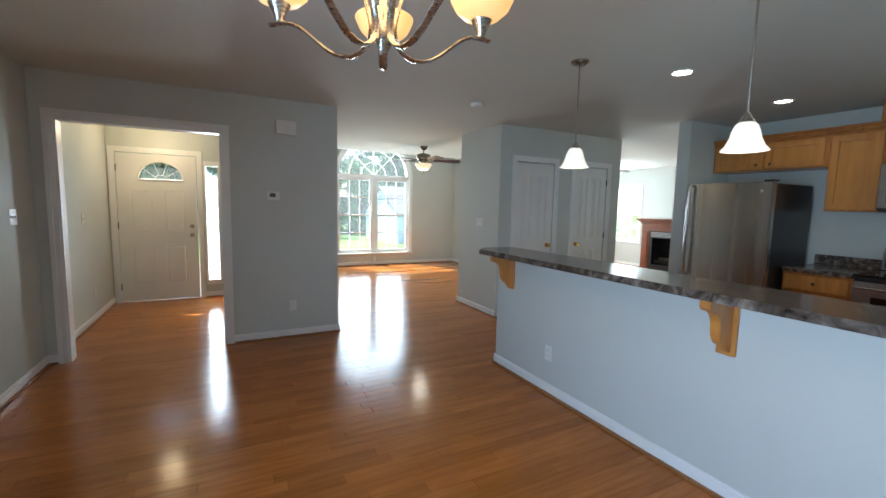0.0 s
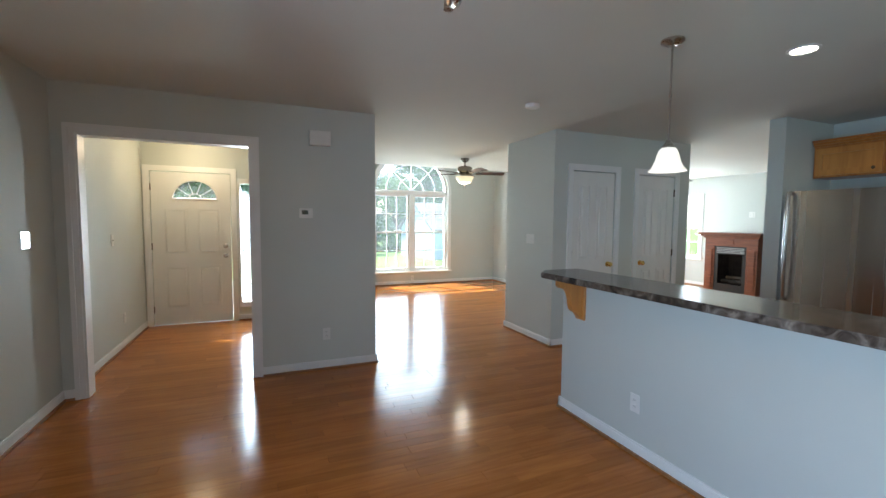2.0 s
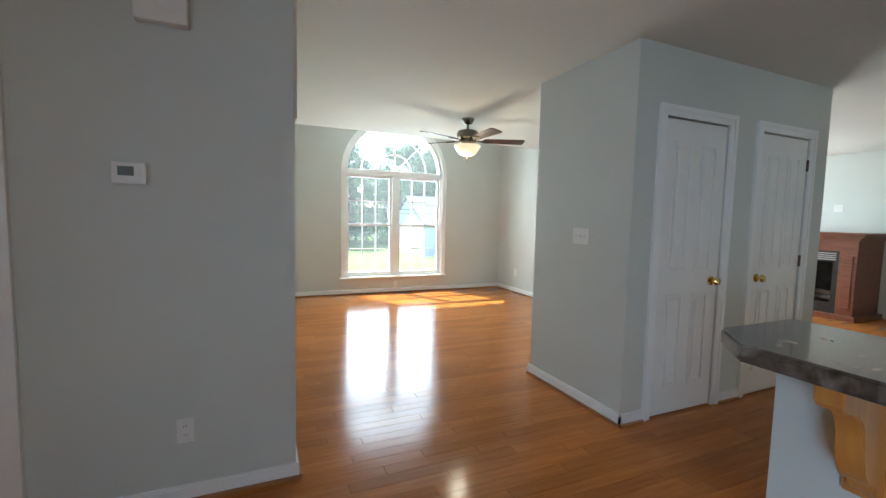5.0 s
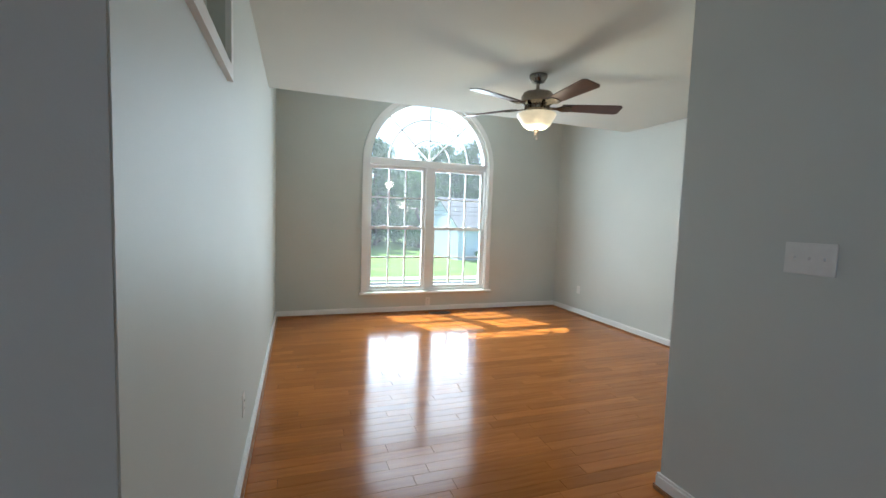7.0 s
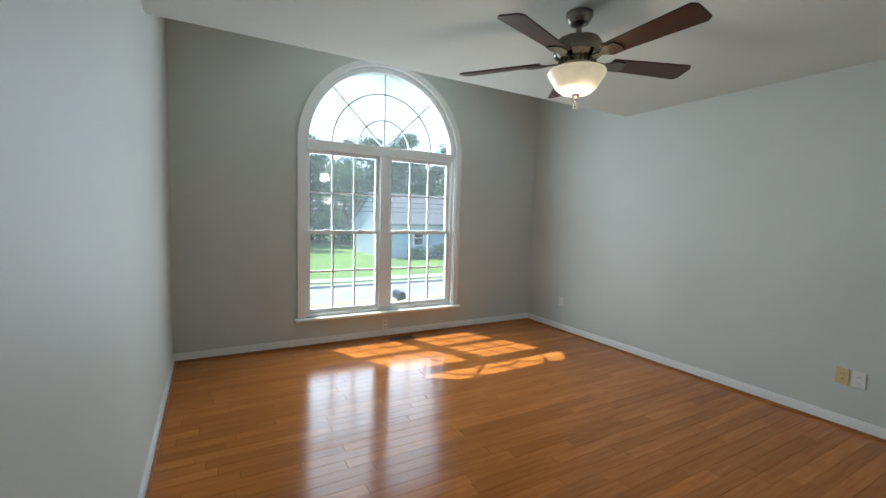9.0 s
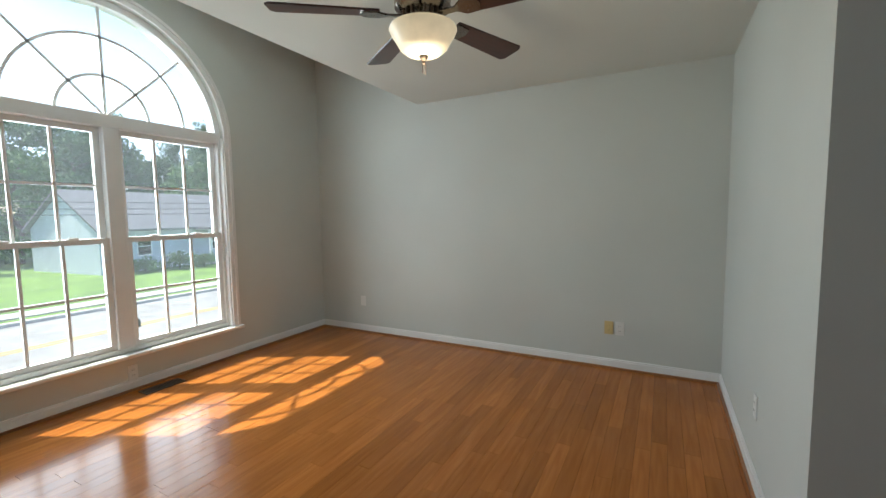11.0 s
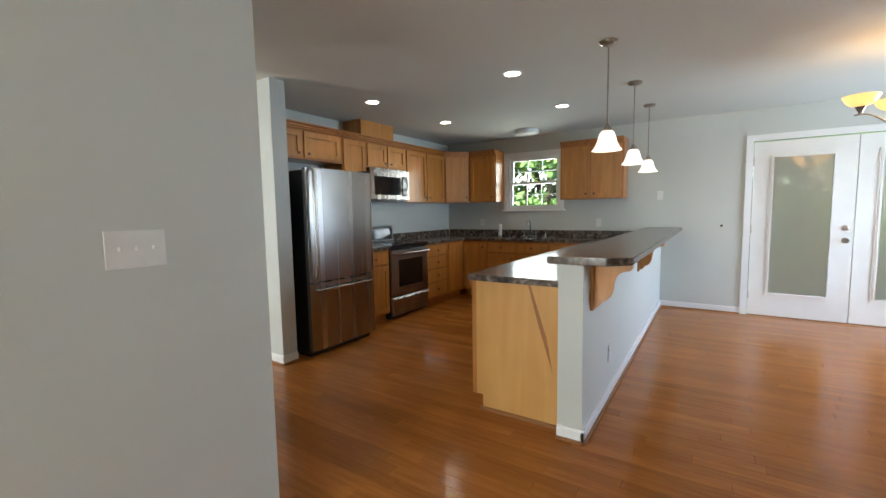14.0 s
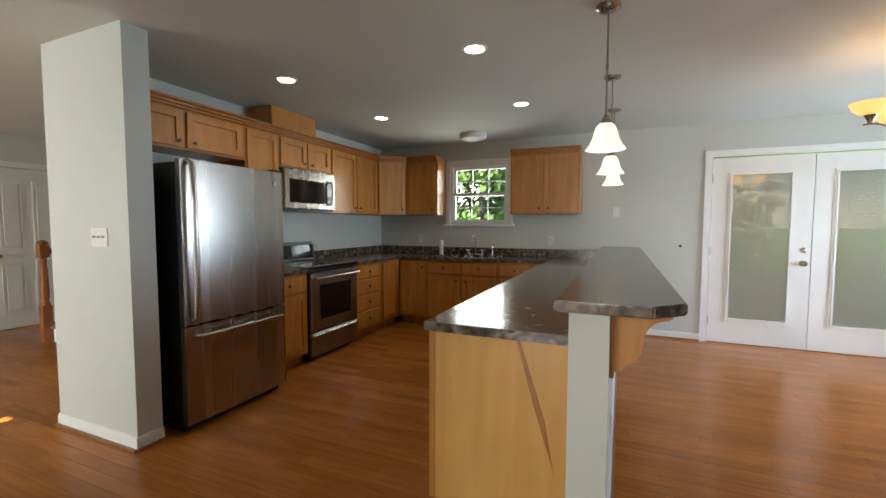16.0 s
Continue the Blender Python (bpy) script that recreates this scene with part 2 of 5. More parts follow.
def box(bm, lo, hi, bevel=0.0, seg=1):
    lo, hi = Vector(lo), Vector(hi)
    r = bmesh.ops.create_cube(bm, size=1.0, matrix=Matrix.Translation((lo + hi) / 2) @ Matrix.Diagonal((*(hi - lo), 1)))
    if bevel:
        es = list({e for v in r["verts"] for e in v.link_edges})
        bmesh.ops.bevel(bm, geom=es, offset=bevel, segments=seg, affect="EDGES", profile=0.6)


def boxes(*items, bevel=0.0, seg=1):
    bm = bmesh.new()
    for lo, hi in items:
        box(bm, lo, hi, bevel, seg)
    return bm


def lathe(profile, n=32, m=None):
    """A turned body from (radius, z) pairs."""
    bm = bmesh.new()
    rings = []
    for r, z in profile:
        rings.append([bm.verts.new((r * math.cos(2 * math.pi * i / n), r * math.sin(2 * math.pi * i / n), z)) for i in range(n)] if r > 1e-5
                     else [bm.verts.new((0, 0, z))])
    for a, b in zip(rings, rings[1:]):
        for i in range(n):
            j = (i + 1) % n
            if len(a) == 1 and len(b) == 1:
                continue
            if len(a) == 1:
                bm.faces.new((a[0], b[i], b[j]))
            elif len(b) == 1:
                bm.faces.new((a[i], a[j], b[0]))
            else:
                bm.faces.new((a[i], a[j], b[j], b[i]))
    bmesh.ops.recalc_face_normals(bm, faces=bm.faces)
    if m is not None:
        bm.transform(m)
    return bm


def tube(points, r, n=10, flat=1.0):
    """A swept bar along points; flat < 1 squeezes its section across the sweep's plane."""
    bm = bmesh.new()
    pts = [Vector(p) for p in points]
    rings = []
    side0 = None
    for i, p in enumerate(pts):
        d = (pts[min(i + 1, len(pts) - 1)] - pts[max(i - 1, 0)]).normalized()
        if side0 is None:
            side0 = d.cross(Vector((0, 0, 1)))
            if side0.length < 0.1:
                side0 = d.cross(Vector((1, 0, 0)))
        s = (side0 - d * side0.dot(d)).normalized()
        u = s.cross(d)
        side0 = s
        rings.append([bm.verts.new(p + s * (r * math.cos(2 * math.pi * k / n)) + u * (r * flat * math.sin(2 * math.pi * k / n))) for k in range(n)])
    for a, b in zip(rings, rings[1:]):
        for k in range(n):
            bm.faces.new((a[k], a[(k + 1) % n], b[(k + 1) % n], b[k]))
    bm.faces.new(rings[0])
    bm.faces.new(rings[-1][::-1])
    bmesh.ops.recalc_face_normals(bm, faces=bm.faces)
    return bm


def prism(outline, thick, m=None, bevel=0.0):
    """An outline of (x, y) pairs pulled up by thick."""
    bm = bmesh.new()
    f = bm.faces.new([bm.verts.new((x, y, 0)) for x, y in outline])
    r = bmesh.ops.extrude_face_region(bm, geom=[f])
    bmesh.ops.translate(bm, verts=[v for v in r["geom"] if isinstance(v, bmesh.types.BMVert)], vec=(0, 0, thick))
    bmesh.ops.recalc_face_normals(bm, faces=bm.faces)
    if bevel:
        bmesh.ops.bevel(bm, geom=[e for e in bm.edges], offset=bevel, segments=2, affect="EDGES")
    if m is not None:
        bm.transform(m)
    return bm


def part(name, bm, material, parent=None, label="", smooth=False):
    me = bpy.data.meshes.new(name)
    if smooth:
        for f in bm.faces:
            f.smooth = True
    bm.to_mesh(me)
    bm.free()
    if smooth:
        me.set_sharp_from_angle(angle=radians(40))
    me.materials.append(material)
    ob = new(name, me)
    ob.parent = parent
    if label:
        ob["label"] = label
    return ob


def thing(name, m, label, category, group="", kind=""):
    ob = new(name)
    ob.matrix_world = m
    ob.empty_display_size = 0.1
    return tagged(ob, label, category, group, kind)


def structure(name, bm, material, label, category):
    return tagged(part(name, bm, material), label, category, kind="structure")


def slab(bm, axis, f0, f1, a0, a1, z0, z1, openings=()):
    """A wall of thickness f0..f1 across its axis ('x': the wall runs along x), with openings (a0, a1, z0, z1) right through it."""
    cuts_a = sorted({a0, a1, *[v for o in openings for v in o[:2]]})
    cuts_z = sorted({z0, z1, *[v for o in openings for v in o[2:]]})
    for p, q in zip(cuts_a, cuts_a[1:]):
        for r, s in zip(cuts_z, cuts_z[1:]):
            ca, cz = (p + q) / 2, (r + s) / 2
            if any(o[0] < ca < o[1] and o[2] < cz < o[3] for o in openings):
                continue
            if axis == "x":
                box(bm, (p, f0, r), (q, f1, s))
            else:
                box(bm, (f0, p, r), (f1, q, s))
    return bm


H = 2.465

# ---- walls ----
YB, YT, YF, YW = -1.11, 4.355, 6.79, 9.21       # back wall, thermostat wall, foyer front, front window wall
XW, XL, XP, XR, XE, XFAM = -1.485, 0.998, 2.99, 5.105, 5.45, 9.20

FRENCH = (-0.69, 1.14, 0.0, 2.09)
KWIN = (3.47, 4.31, 1.335, 2.165)
structure("wall_back", slab(bmesh.new(), "x", YB - 0.14, YB, XW - 0.14, XFAM + 0.14, 0, H + 0.1, [FRENCH, KWIN]), WALL,
          "light grey painted back wall with french doors and sink window", "wall")
structure("wall_west", slab(bmesh.new(), "y", XW - 0.14, XW, YB, YF + 0.14, 0, H + 0.1, [(-0.9, 0.7, 0.5, 2.0)]), WALL,
          "light grey painted side wall of the dining area and foyer", "wall")
structure("wall_thermostat", slab(bmesh.new(), "x", YT, YT + 0.12, XW, XL - 0.003, 0, H, [(-1.335, -0.115, 0, 2.085)]), WALL,
          "light grey painted wall with a wide cased opening to the foyer", "wall")
structure("wall_living_west", slab(bmesh.new(), "y", XL - 0.12, XL, YT + 0.003, YW, 0, 3.5, [(4.52, 5.38, 1.87, 2.36)]), WALL,
          "light grey painted living room wall with a high small window", "wall")
structure("wall_foyer_front", slab(bmesh.new(), "x", YF, YF + 0.14, XW, XL - 0.12, 0, H + 0.1,
                                   [(-1.40, -0.455, 0, 2.06), (-0.375, -0.155, 0.24, 1.95)]), WALL,
          "off-white front wall of the foyer round the entrance door", "wall")
_bm = slab(bmesh.new(), "x", 5.02, 5.14, XP, XR + 0.14, 0, H)
slab(_bm, "y", XP, XP + 0.12, 4.145, 5.02, 0, H)
slab(_bm, "x", 4.145, 4.24, XP + 0.12, 5.16, 0, H, [(3.25, 3.885, 0, 2.03), (4.265, 4.895, 0, 2.03)])
slab(_bm, "y", 5.06, 5.16, 4.24, 5.02, 0, H)
structure("wall_closets", _bm, WALL, "light grey painted closet block with two narrow doors", "wall")
structure("wall_living_east", slab(bmesh.new(), "y", XR, XR + 0.14, 5.14, YW, 0, 3.5), WALL, "plain light grey living room side wall", "wall")
structure("wall_kitchen_east", slab(bmesh.new(), "y", XE, XE + 0.08, YB, 2.772, 0, H), WALL, "light grey kitchen wall behind the cabinets", "wall")
structure("wall_fridge_pier", slab(bmesh.new(), "x", 2.775, 2.922, 4.65, 5.465, 0, H), WALL,
          "short light grey wall pier beside the refrigerator", "wall")
structure("wall_family_east", slab(bmesh.new(), "y", XFAM, XFAM + 0.14, YB, 8.14, 0, H + 0.1, [(6.85, 7.75, 0.62, 2.05)]), WALL,
          "pale family room wall behind the fireplace", "wall")
structure("wall_family_north", slab(bmesh.new(), "x", 8.0, 8.14, XR + 0.14, XFAM, 0, H + 0.1, [(6.7, 8.1, 0.6, 2.05)]), WALL,
          "pale family room wall with an added, unseen window", "wall")

# front window wall with its round-headed opening
WX0, WX1, WZ0, WZS = 2.125, 3.885, 0.295, 2.07
WCX, WR = (WX0 + WX1) / 2, (WX1 - WX0) / 2
_bm = bmesh.new()
slab(_bm, "x", YW, YW + 0.15, XL - 0.12, XR + 0.14, 0, WZS, [(WX0, WX1, WZ0, WZS)])
box(_bm, (XL - 0.12, YW, WZS), (WX0, YW + 0.15, 3.5))
box(_bm, (WX1, YW, WZS), (XR + 0.14, YW + 0.15, 3.5))
_n = 40
for _i in range(_n):
    _a0, _a1 = math.pi * _i / _n, math.pi * (_i + 1) / _n
    _p = [(WCX - WR * math.cos(a), WZS + WR * math.sin(a)) for a in (_a0, _a1)]
    _vs = []
    for _y in (YW, YW + 0.15):
        _vs.append([_bm.verts.new((x, _y, z)) for x, z in (_p[0], _p[1], (_p[1][0], 3.5), (_p[0][0], 3.5))])
    _f, _g = _vs
    _bm.faces.new(_f)
    _bm.faces.new(_g[::-1])
    _bm.faces.new((_f[0], _g[0], _g[1], _f[1]))
bmesh.ops.recalc_face_normals(_bm, faces=_bm.faces)
structure("wall_front", _bm, WALL, "light grey front wall with a tall round-headed window", "wall")

# ceilings
structure("ceiling", boxes(((XW - 0.14, YB - 0.14, H), (XFAM + 0.14, YT + 0.12, H + 0.1)), ((XW - 0.14, YT + 0.12, H), (XL - 0.12, YF + 0.14, H + 0.1)),
                           ((XR + 0.14, YT + 0.12, H), (XFAM + 0.14, 8.14, H + 0.1))), CEIL, "flat warm white painted ceiling", "ceiling")
_bm = boxes(((XL, YT + 0.12, H), (XR, 7.83, H + 0.1)))
_q = [(7.83, H), (YW, 3.28), (YW, 3.40), (7.83, H + 0.1)]
_a = [_bm.verts.new((XL, y, z)) for y, z in _q]
_b = [_bm.verts.new((XR, y, z)) for y, z in _q]
for _i in range(4):
    _bm.faces.new((_a[_i], _a[(_i + 1) % 4], _b[(_i + 1) % 4], _b[_i]))
bmesh.ops.recalc_face_normals(_bm, faces=_bm.faces)
structure("ceiling_living", _bm, CEIL, "warm white living room ceiling rising towards the window", "ceiling")
structure("eave", boxes(((XL - 0.6, YW + 0.15, 3.42), (XR + 0.6, YW + 0.60, 3.58))), TRIM, "white roof eave over the front window", "eave")
# added out of view, only to block sun through the dining window
structure("eave_west", boxes(((XW - 0.80, YB - 0.3, 2.30), (XW - 0.14, 3.4, 2.44))), TRIM, "unseen white eave added to keep sun off the dining window", "eave")
structure("subfloor", boxes(((XW - 0.14, YB - 0.14, -0.25), (XFAM + 0.14, YF + 0.14, -0.014)), ((XL - 0.12, YF + 0.14, -0.25), (XR + 0.14, YW + 0.15, -0.014)), ((XR + 0.14, YF + 0.14, -0.25), (XFAM + 0.14, 8.14, -0.014))), SUBFLOOR, "dark boards under the wooden floor", "floor")

# baseboards with an oak shoe mould

def skirting(runs):
    """runs: (axis, face, a0, a1, side): a board along the wall's face, standing out by side."""
    bm, bs = bmesh.new(), bmesh.new()
    for axis, f, a0, a1, s in runs:
        for b, t, z0, z1, d0 in ((bm, 0.014, 0.0, 0.068, 0), (bm, 0.009, 0.068, 0.082, 0), (bs, 0.028, 0.0, 0.018, 0.0145)):
            lo, hi = sorted((f + s * d0, f + s * t))
            if axis == "x":
                box(b, (a0, lo, z0), (a1, hi, z1))
            else:
                box(b, (lo, a0, z0), (hi, a1, z1))
    return bm, bs


def baseboard(runs):
    bm, bs = skirting(runs)
    structure("baseboard", bm, TRIM, "white painted baseboard along the wall", "baseboard")
    structure("trim", bs, OAKTRIM, "thin oak shoe moulding along the baseboard", "trim")


baseboard([("x", YB, XW, -0.76, 1), ("x", YB, 1.21, 2.095, 1), ("y", XW, YB, YT, 1), ("x", YT, XW, -1.405, -1), ("x", YT, -0.045, XL + 0.014, -1),
           ("y", XL, YT - 0.014, YW, 1), ("x", YW, XL, XR, -1), ("y", XR, 5.14, YW, -1), ("x", 5.14, XP - 0.014, XR, 1),
           ("y", XP, 4.131, 5.154, -1), ("x", 4.145, XP - 0.014, 3.18, -1), ("x", 4.145, 3.955, 4.195, -1), ("x", 4.145, 4.965, 5.174, -1),
           ("x", 2.922, 4.636, 5.465, 1), ("y", 4.65, 2.775, 2.936, -1), ("y", XW, YT + 0.12, YF, 1), ("x", YF, -0.385, 0.86, -1),
           ("y", XFAM, YB, 1.0, -1), ("y", XFAM, 2.0, 4.98, -1), ("y", XFAM, 6.3, 8.0, -1), ("y", 2.095, YB, 2.846, -1), ("x", 2.832, 2.081, 2.235, 1)])


def casing(name, label, axis, face, side, a0, a1, z1, w=0.07, z0=0.0, bottom=False):
    """A flat two-step door casing round an opening."""
    bm = bmesh.new()
    for d, t0, t1 in ((0.0, 0.0, 0.012), (w * 0.55, 0.012, 0.019)):
        lo, hi = sorted((face + side * t0, face + side * t1))
        segs = [(a0 - w, a0 - d, z0, z1 + w), (a1 + d, a1 + w, z0, z1 + w), (a0 - d, a1 + d, z1 + d, z1 + w)]
        if bottom:
            segs.append((a0 - d, a1 + d, z0, z0 + w - d))
        for p, q, r, s in segs:
            if axis == "x":
                box(bm, (p, lo, r), (q, hi, s))
            else:
                box(bm, (lo, p, r), (hi, q, s))
    return structure(name, bm, TRIM, label, "trim")


casing("trim", "white casing round the foyer opening", "x", YT, -1, -1.335, -0.115, 2.085)
_bm = boxes(((-1.335, YT - 0.004, 0), (-1.320, YT + 0.124, 2.07)), ((-0.130, YT - 0.004, 0), (-0.115, YT + 0.124, 2.07)), ((-1.335, YT - 0.004, 2.07), (-0.115, YT + 0.124, 2.085)))
structure("trim", _bm, TRIM, "white jamb lining of the foyer opening", "trim")
casing("trim", "white casing round the foyer opening", "x", YT + 0.12, 1, -1.335, -0.115, 2.085)
casing("trim", "white casing round the entrance door", "x", YF, -1, -1.40, -0.455, 2.06)
casing("trim", "white casing round the french doors", "x", YB, 1, FRENCH[0], FRENCH[1], 2.09)
casing("trim", "white casing round a closet door", "x", 4.145, -1, 3.25, 3.885, 2.03)
casing("trim", "white casing round a closet door", "x", 4.145, -1, 4.265, 4.895, 2.03)

# ---- doors ----


def panel_door(name, m, w, h, panels, label, knob_side, knob_mat, hinge_side, parent_kind="structure", leaf=None):
    """A door leaf in local x (width) and z, face towards -y."""
    d = thing(name, m, label, "door", kind=parent_kind)
    part("leaf", leaf or boxes(((0, 0, 0.008), (w, 0.04, h))), DOORW, d)
    for x0, x1, z0, z1 in panels:
        b = boxes(((x0, -0.010, z0), (x1, 0, z0 + 0.02)), ((x0, -0.010, z1 - 0.02), (x1, 0, z1)), ((x0, -0.010, z0 + 0.02), (x0 + 0.02, 0, z1 - 0.02)),
                  ((x1 - 0.02, -0.010, z0 + 0.02), (x1, 0, z1 - 0.02)))
        box(b, (x0 + 0.032, -0.012, z0 + 0.032), (x1 - 0.032, 0, z1 - 0.032), 0.009)
        part("panel", b, DOORW, d)
    kx = 0.07 if knob_side < 0 else w - 0.07
    prof = [(0, 0.0), (0.032, 0.0), (0.032, 0.006), (0.012, 0.010), (0.012, 0.03), (0.026, 0.038), (0.030, 0.05), (0.022, 0.062), (0, 0.064)]
    part("knob", lathe(prof, 20, pose(kx, 0, 0.93, 90)), knob_mat, d, "round metal knob", True)
    for z in (0.22, h * 0.52, h - 0.2):
        hx = -0.004 if hinge_side < 0 else w + 0.004
        part("hinge", tube([(hx, -0.008, z - 0.045), (hx, -0.008, z + 0.045)], 0.009, 8), BRONZE, d, "dark metal hinge", True)
    return d


_six = lambda w: [(0.10, w / 2 - 0.05, 0.2, 0.85), (w / 2 + 0.05, w - 0.10, 0.2, 0.85), (0.10, w / 2 - 0.05, 1.0, 1.88), (w / 2 + 0.05, w - 0.10, 1.0, 1.88)]
panel_door("door_1", pose(3.255, 4.155, 0), 0.625, 2.02, _six(0.625), "white panelled closet door with brass knob, closed", 1, BRASS, -1)
panel_door("door_2", pose(4.27, 4.155, 0), 0.62, 2.02, _six(0.62), "white panelled closet door with brass knob, closed", -1, BRASS, 1)
W = 0.93
# the leaf is open behind its half-round light
_c, _r = (0.505, 1.70), 0.265
_leaf = boxes(((0, 0, 0.008), (W, 0.04, _c[1])), ((0, 0, _c[1]), (_c[0] - _r, 0.04, 2.05)), ((_c[0] + _r, 0, _c[1]), (W, 0.04, 2.05)))
for _i in range(20):
    _xa, _xb = (_c[0] - _r * math.cos(math.pi * k / 20) for k in (_i, _i + 1))
    _zz = _c[1] + 0.95 * _r * math.sin(math.pi * (_i + 0.5) / 20)
    box(_leaf, (_xa, 0, _zz), (_xb, 0.04, 2.05))
ed = panel_door("door_3", pose(-1.393, YF + 0.01, 0), W, 2.05,
                [(0.13, W / 2 - 0.05, 0.22, 0.80), (W / 2 + 0.05, W - 0.13, 0.22, 0.80), (0.13, W / 2 - 0.05, 0.95, 1.58), (W / 2 + 0.05, W - 0.13, 0.95, 1.58)],
                "white panelled entrance door with a half-round fan light", 1, NICKEL, -1, leaf=_leaf)
part("deadbolt", lathe([(0, 0), (0.03, 0), (0.03, 0.012), (0.02, 0.02), (0, 0.02)], 18, pose(W - 0.07, 0, 1.06, 90)), NICKEL, ed, "brushed nickel deadbolt", True)
# half-round light: pane, frame and bars stand proud of the leaf
_arc = [(_c[0] + _r * math.cos(math.pi * i / 24), _c[1] + 0.95 * _r * math.sin(math.pi * i / 24)) for i in range(25)]
part("fan_light_pane", prism(_arc, 0.004, pose(0, 0.02, 0, 90)), HAZY, ed, "half-round clear glass").visible_shadow = False
part("fan_light_frame", tube([(x, -0.006, z) for x, z in _arc] + [(_arc[0][0], -0.006, _arc[0][1])], 0.014, 8), DOORW, ed, smooth=True)
for _ang in (36, 72, 108, 144):
    _ca, _sa = math.cos(radians(_ang)), math.sin(radians(_ang)) * 0.95
    part("bar", tube([(_c[0] + 0.075 * _ca, -0.006, _c[1] + 0.075 * _sa), (_c[0] + _r * _ca, -0.006, _c[1] + _r * _sa)], 0.005, 6), TRIM, ed)
part("bar", tube([(_c[0] + 0.075 * math.cos(math.pi * i / 12), -0.006, _c[1] + 0.07 * math.sin(math.pi * i / 12)) for i in range(13)], 0.005, 6), TRIM, ed)

# side light beside the entrance door
sl = thing("window_side_light", pose(-0.265, YF, 0), "tall narrow white side light with clear glass", "window", kind="structure")
part("window_frame", boxes(((-0.11, -0.016, 0.19), (-0.075, 0.12, 2.0)), ((0.075, -0.016, 0.19), (0.11, 0.12, 2.0)), ((-0.075, -0.016, 0.19), (0.075, 0.12, 0.26)),
                           ((-0.075, -0.016, 1.93), (0.075, 0.12, 2.0))), TRIM, sl)
_p = part("pane", boxes(((-0.075, 0.05, 0.26), (0.075, 0.056, 1.93))), HAZY, sl)
_p.visible_shadow = False


def french_leaf(m, w, knob_side, hinge_side):
    d = thing("french_door", m, "white full-glass french door with enclosed blinds, closed", "door", "french doors to the yard")
    h = 2.075
    part("leaf", boxes(((0, 0, 0.01), (0.17, 0.044, h)), ((w - 0.17, 0, 0.01), (w, 0.044, h)), ((0.17, 0, 0.01), (w - 0.17, 0.044, 0.27)),
                       ((0.17, 0, h - 0.17), (w - 0.17, 0.044, h))), DOORW, d)
    bm = bmesh.new()
    for o, t in ((0.0, 0.010), (0.018, 0.016)):
        x0, x1, z0, z1 = 0.155 + o, w - 0.155 - o, 0.255 + o, h - 0.155 - o
        k = 0.018
        for lo, hi in (((x0, 0.044, z0), (x0 + k, 0.044 + t, z1)), ((x1 - k, 0.044, z0), (x1, 0.044 + t, z1)),
                       ((x0 + k, 0.044, z0), (x1 - k, 0.044 + t, z0 + k)), ((x0 + k, 0.044, z1 - k), (x1 - k, 0.044 + t, z1))):
            box(bm, lo, hi)
    part("glass_frame", bm, DOORW, d)
    p = part("pane", boxes(((0.17, 0.036, 0.27), (w - 0.17, 0.041, h - 0.17))), GLASS, d)
    bl = bmesh.new()
    z = 0.285
    while z < h - 0.19:
        box(bl, (0.175, 0.012, z), (w - 0.175, 0.020, z + 0.0125))
        z += 0.0135
    part("blind", bl, BLIND, d, "closed white slat blind between the panes")
    part("blind_rail", boxes(((0.175, 0.008, h - 0.185), (w - 0.175, 0.03, h - 0.17))), TRIM, d)
    if knob_side:
        kx = 0.065 if knob_side < 0 else w - 0.065
        prof = [(0, 0.0), (0.032, 0.0), (0.032, 0.006), (0.012, 0.010), (0.012, 0.03), (0.026, 0.038), (0.030, 0.05), (0.022, 0.062), (0, 0.064)]
        part("knob", lathe(prof, 20, pose(kx, 0.044, 0.93, -90)), NICKEL, d, "round nickel knob", True)
        part("deadbolt", lathe([(0, 0), (0.03, 0), (0.03, 0.012), (0.02, 0.02), (0, 0.02)], 18, pose(kx, 0.044, 1.07, -90)), NICKEL, d, "nickel deadbolt", True)
    hx = -0.003 if hinge_side < 0 else w + 0.003
    for z in (0.25, 1.05, 1.85):
        part("hinge", tube([(hx, 0.05, z - 0.05), (hx, 0.05, z + 0.05)], 0.009, 8), NICKEL, d, "metal hinge", True)
    return d


_w = (FRENCH[1] - FRENCH[0] - 0.02) / 2
french_leaf(pose(FRENCH[0] + 0.005, YB - 0.05, 0), _w, 0, -1)
french_leaf(pose(FRENCH[0] + _w + 0.013, YB - 0.05, 0), _w, -1, 1)
structure("door_sill", boxes(((FRENCH[0], YB - 0.12, -0.01), (FRENCH[1], YB + 0.005, 0.009))), OAKTRIM, "wooden sill under the french doors", "sill")
structure("door_outer", boxes(((FRENCH[0], YB - 0.075, 0.009), (FRENCH[1], YB - 0.0535, 2.09))), GLASS, "outer glass of the french doors", "door").visible_shadow = False

# ---- windows ----


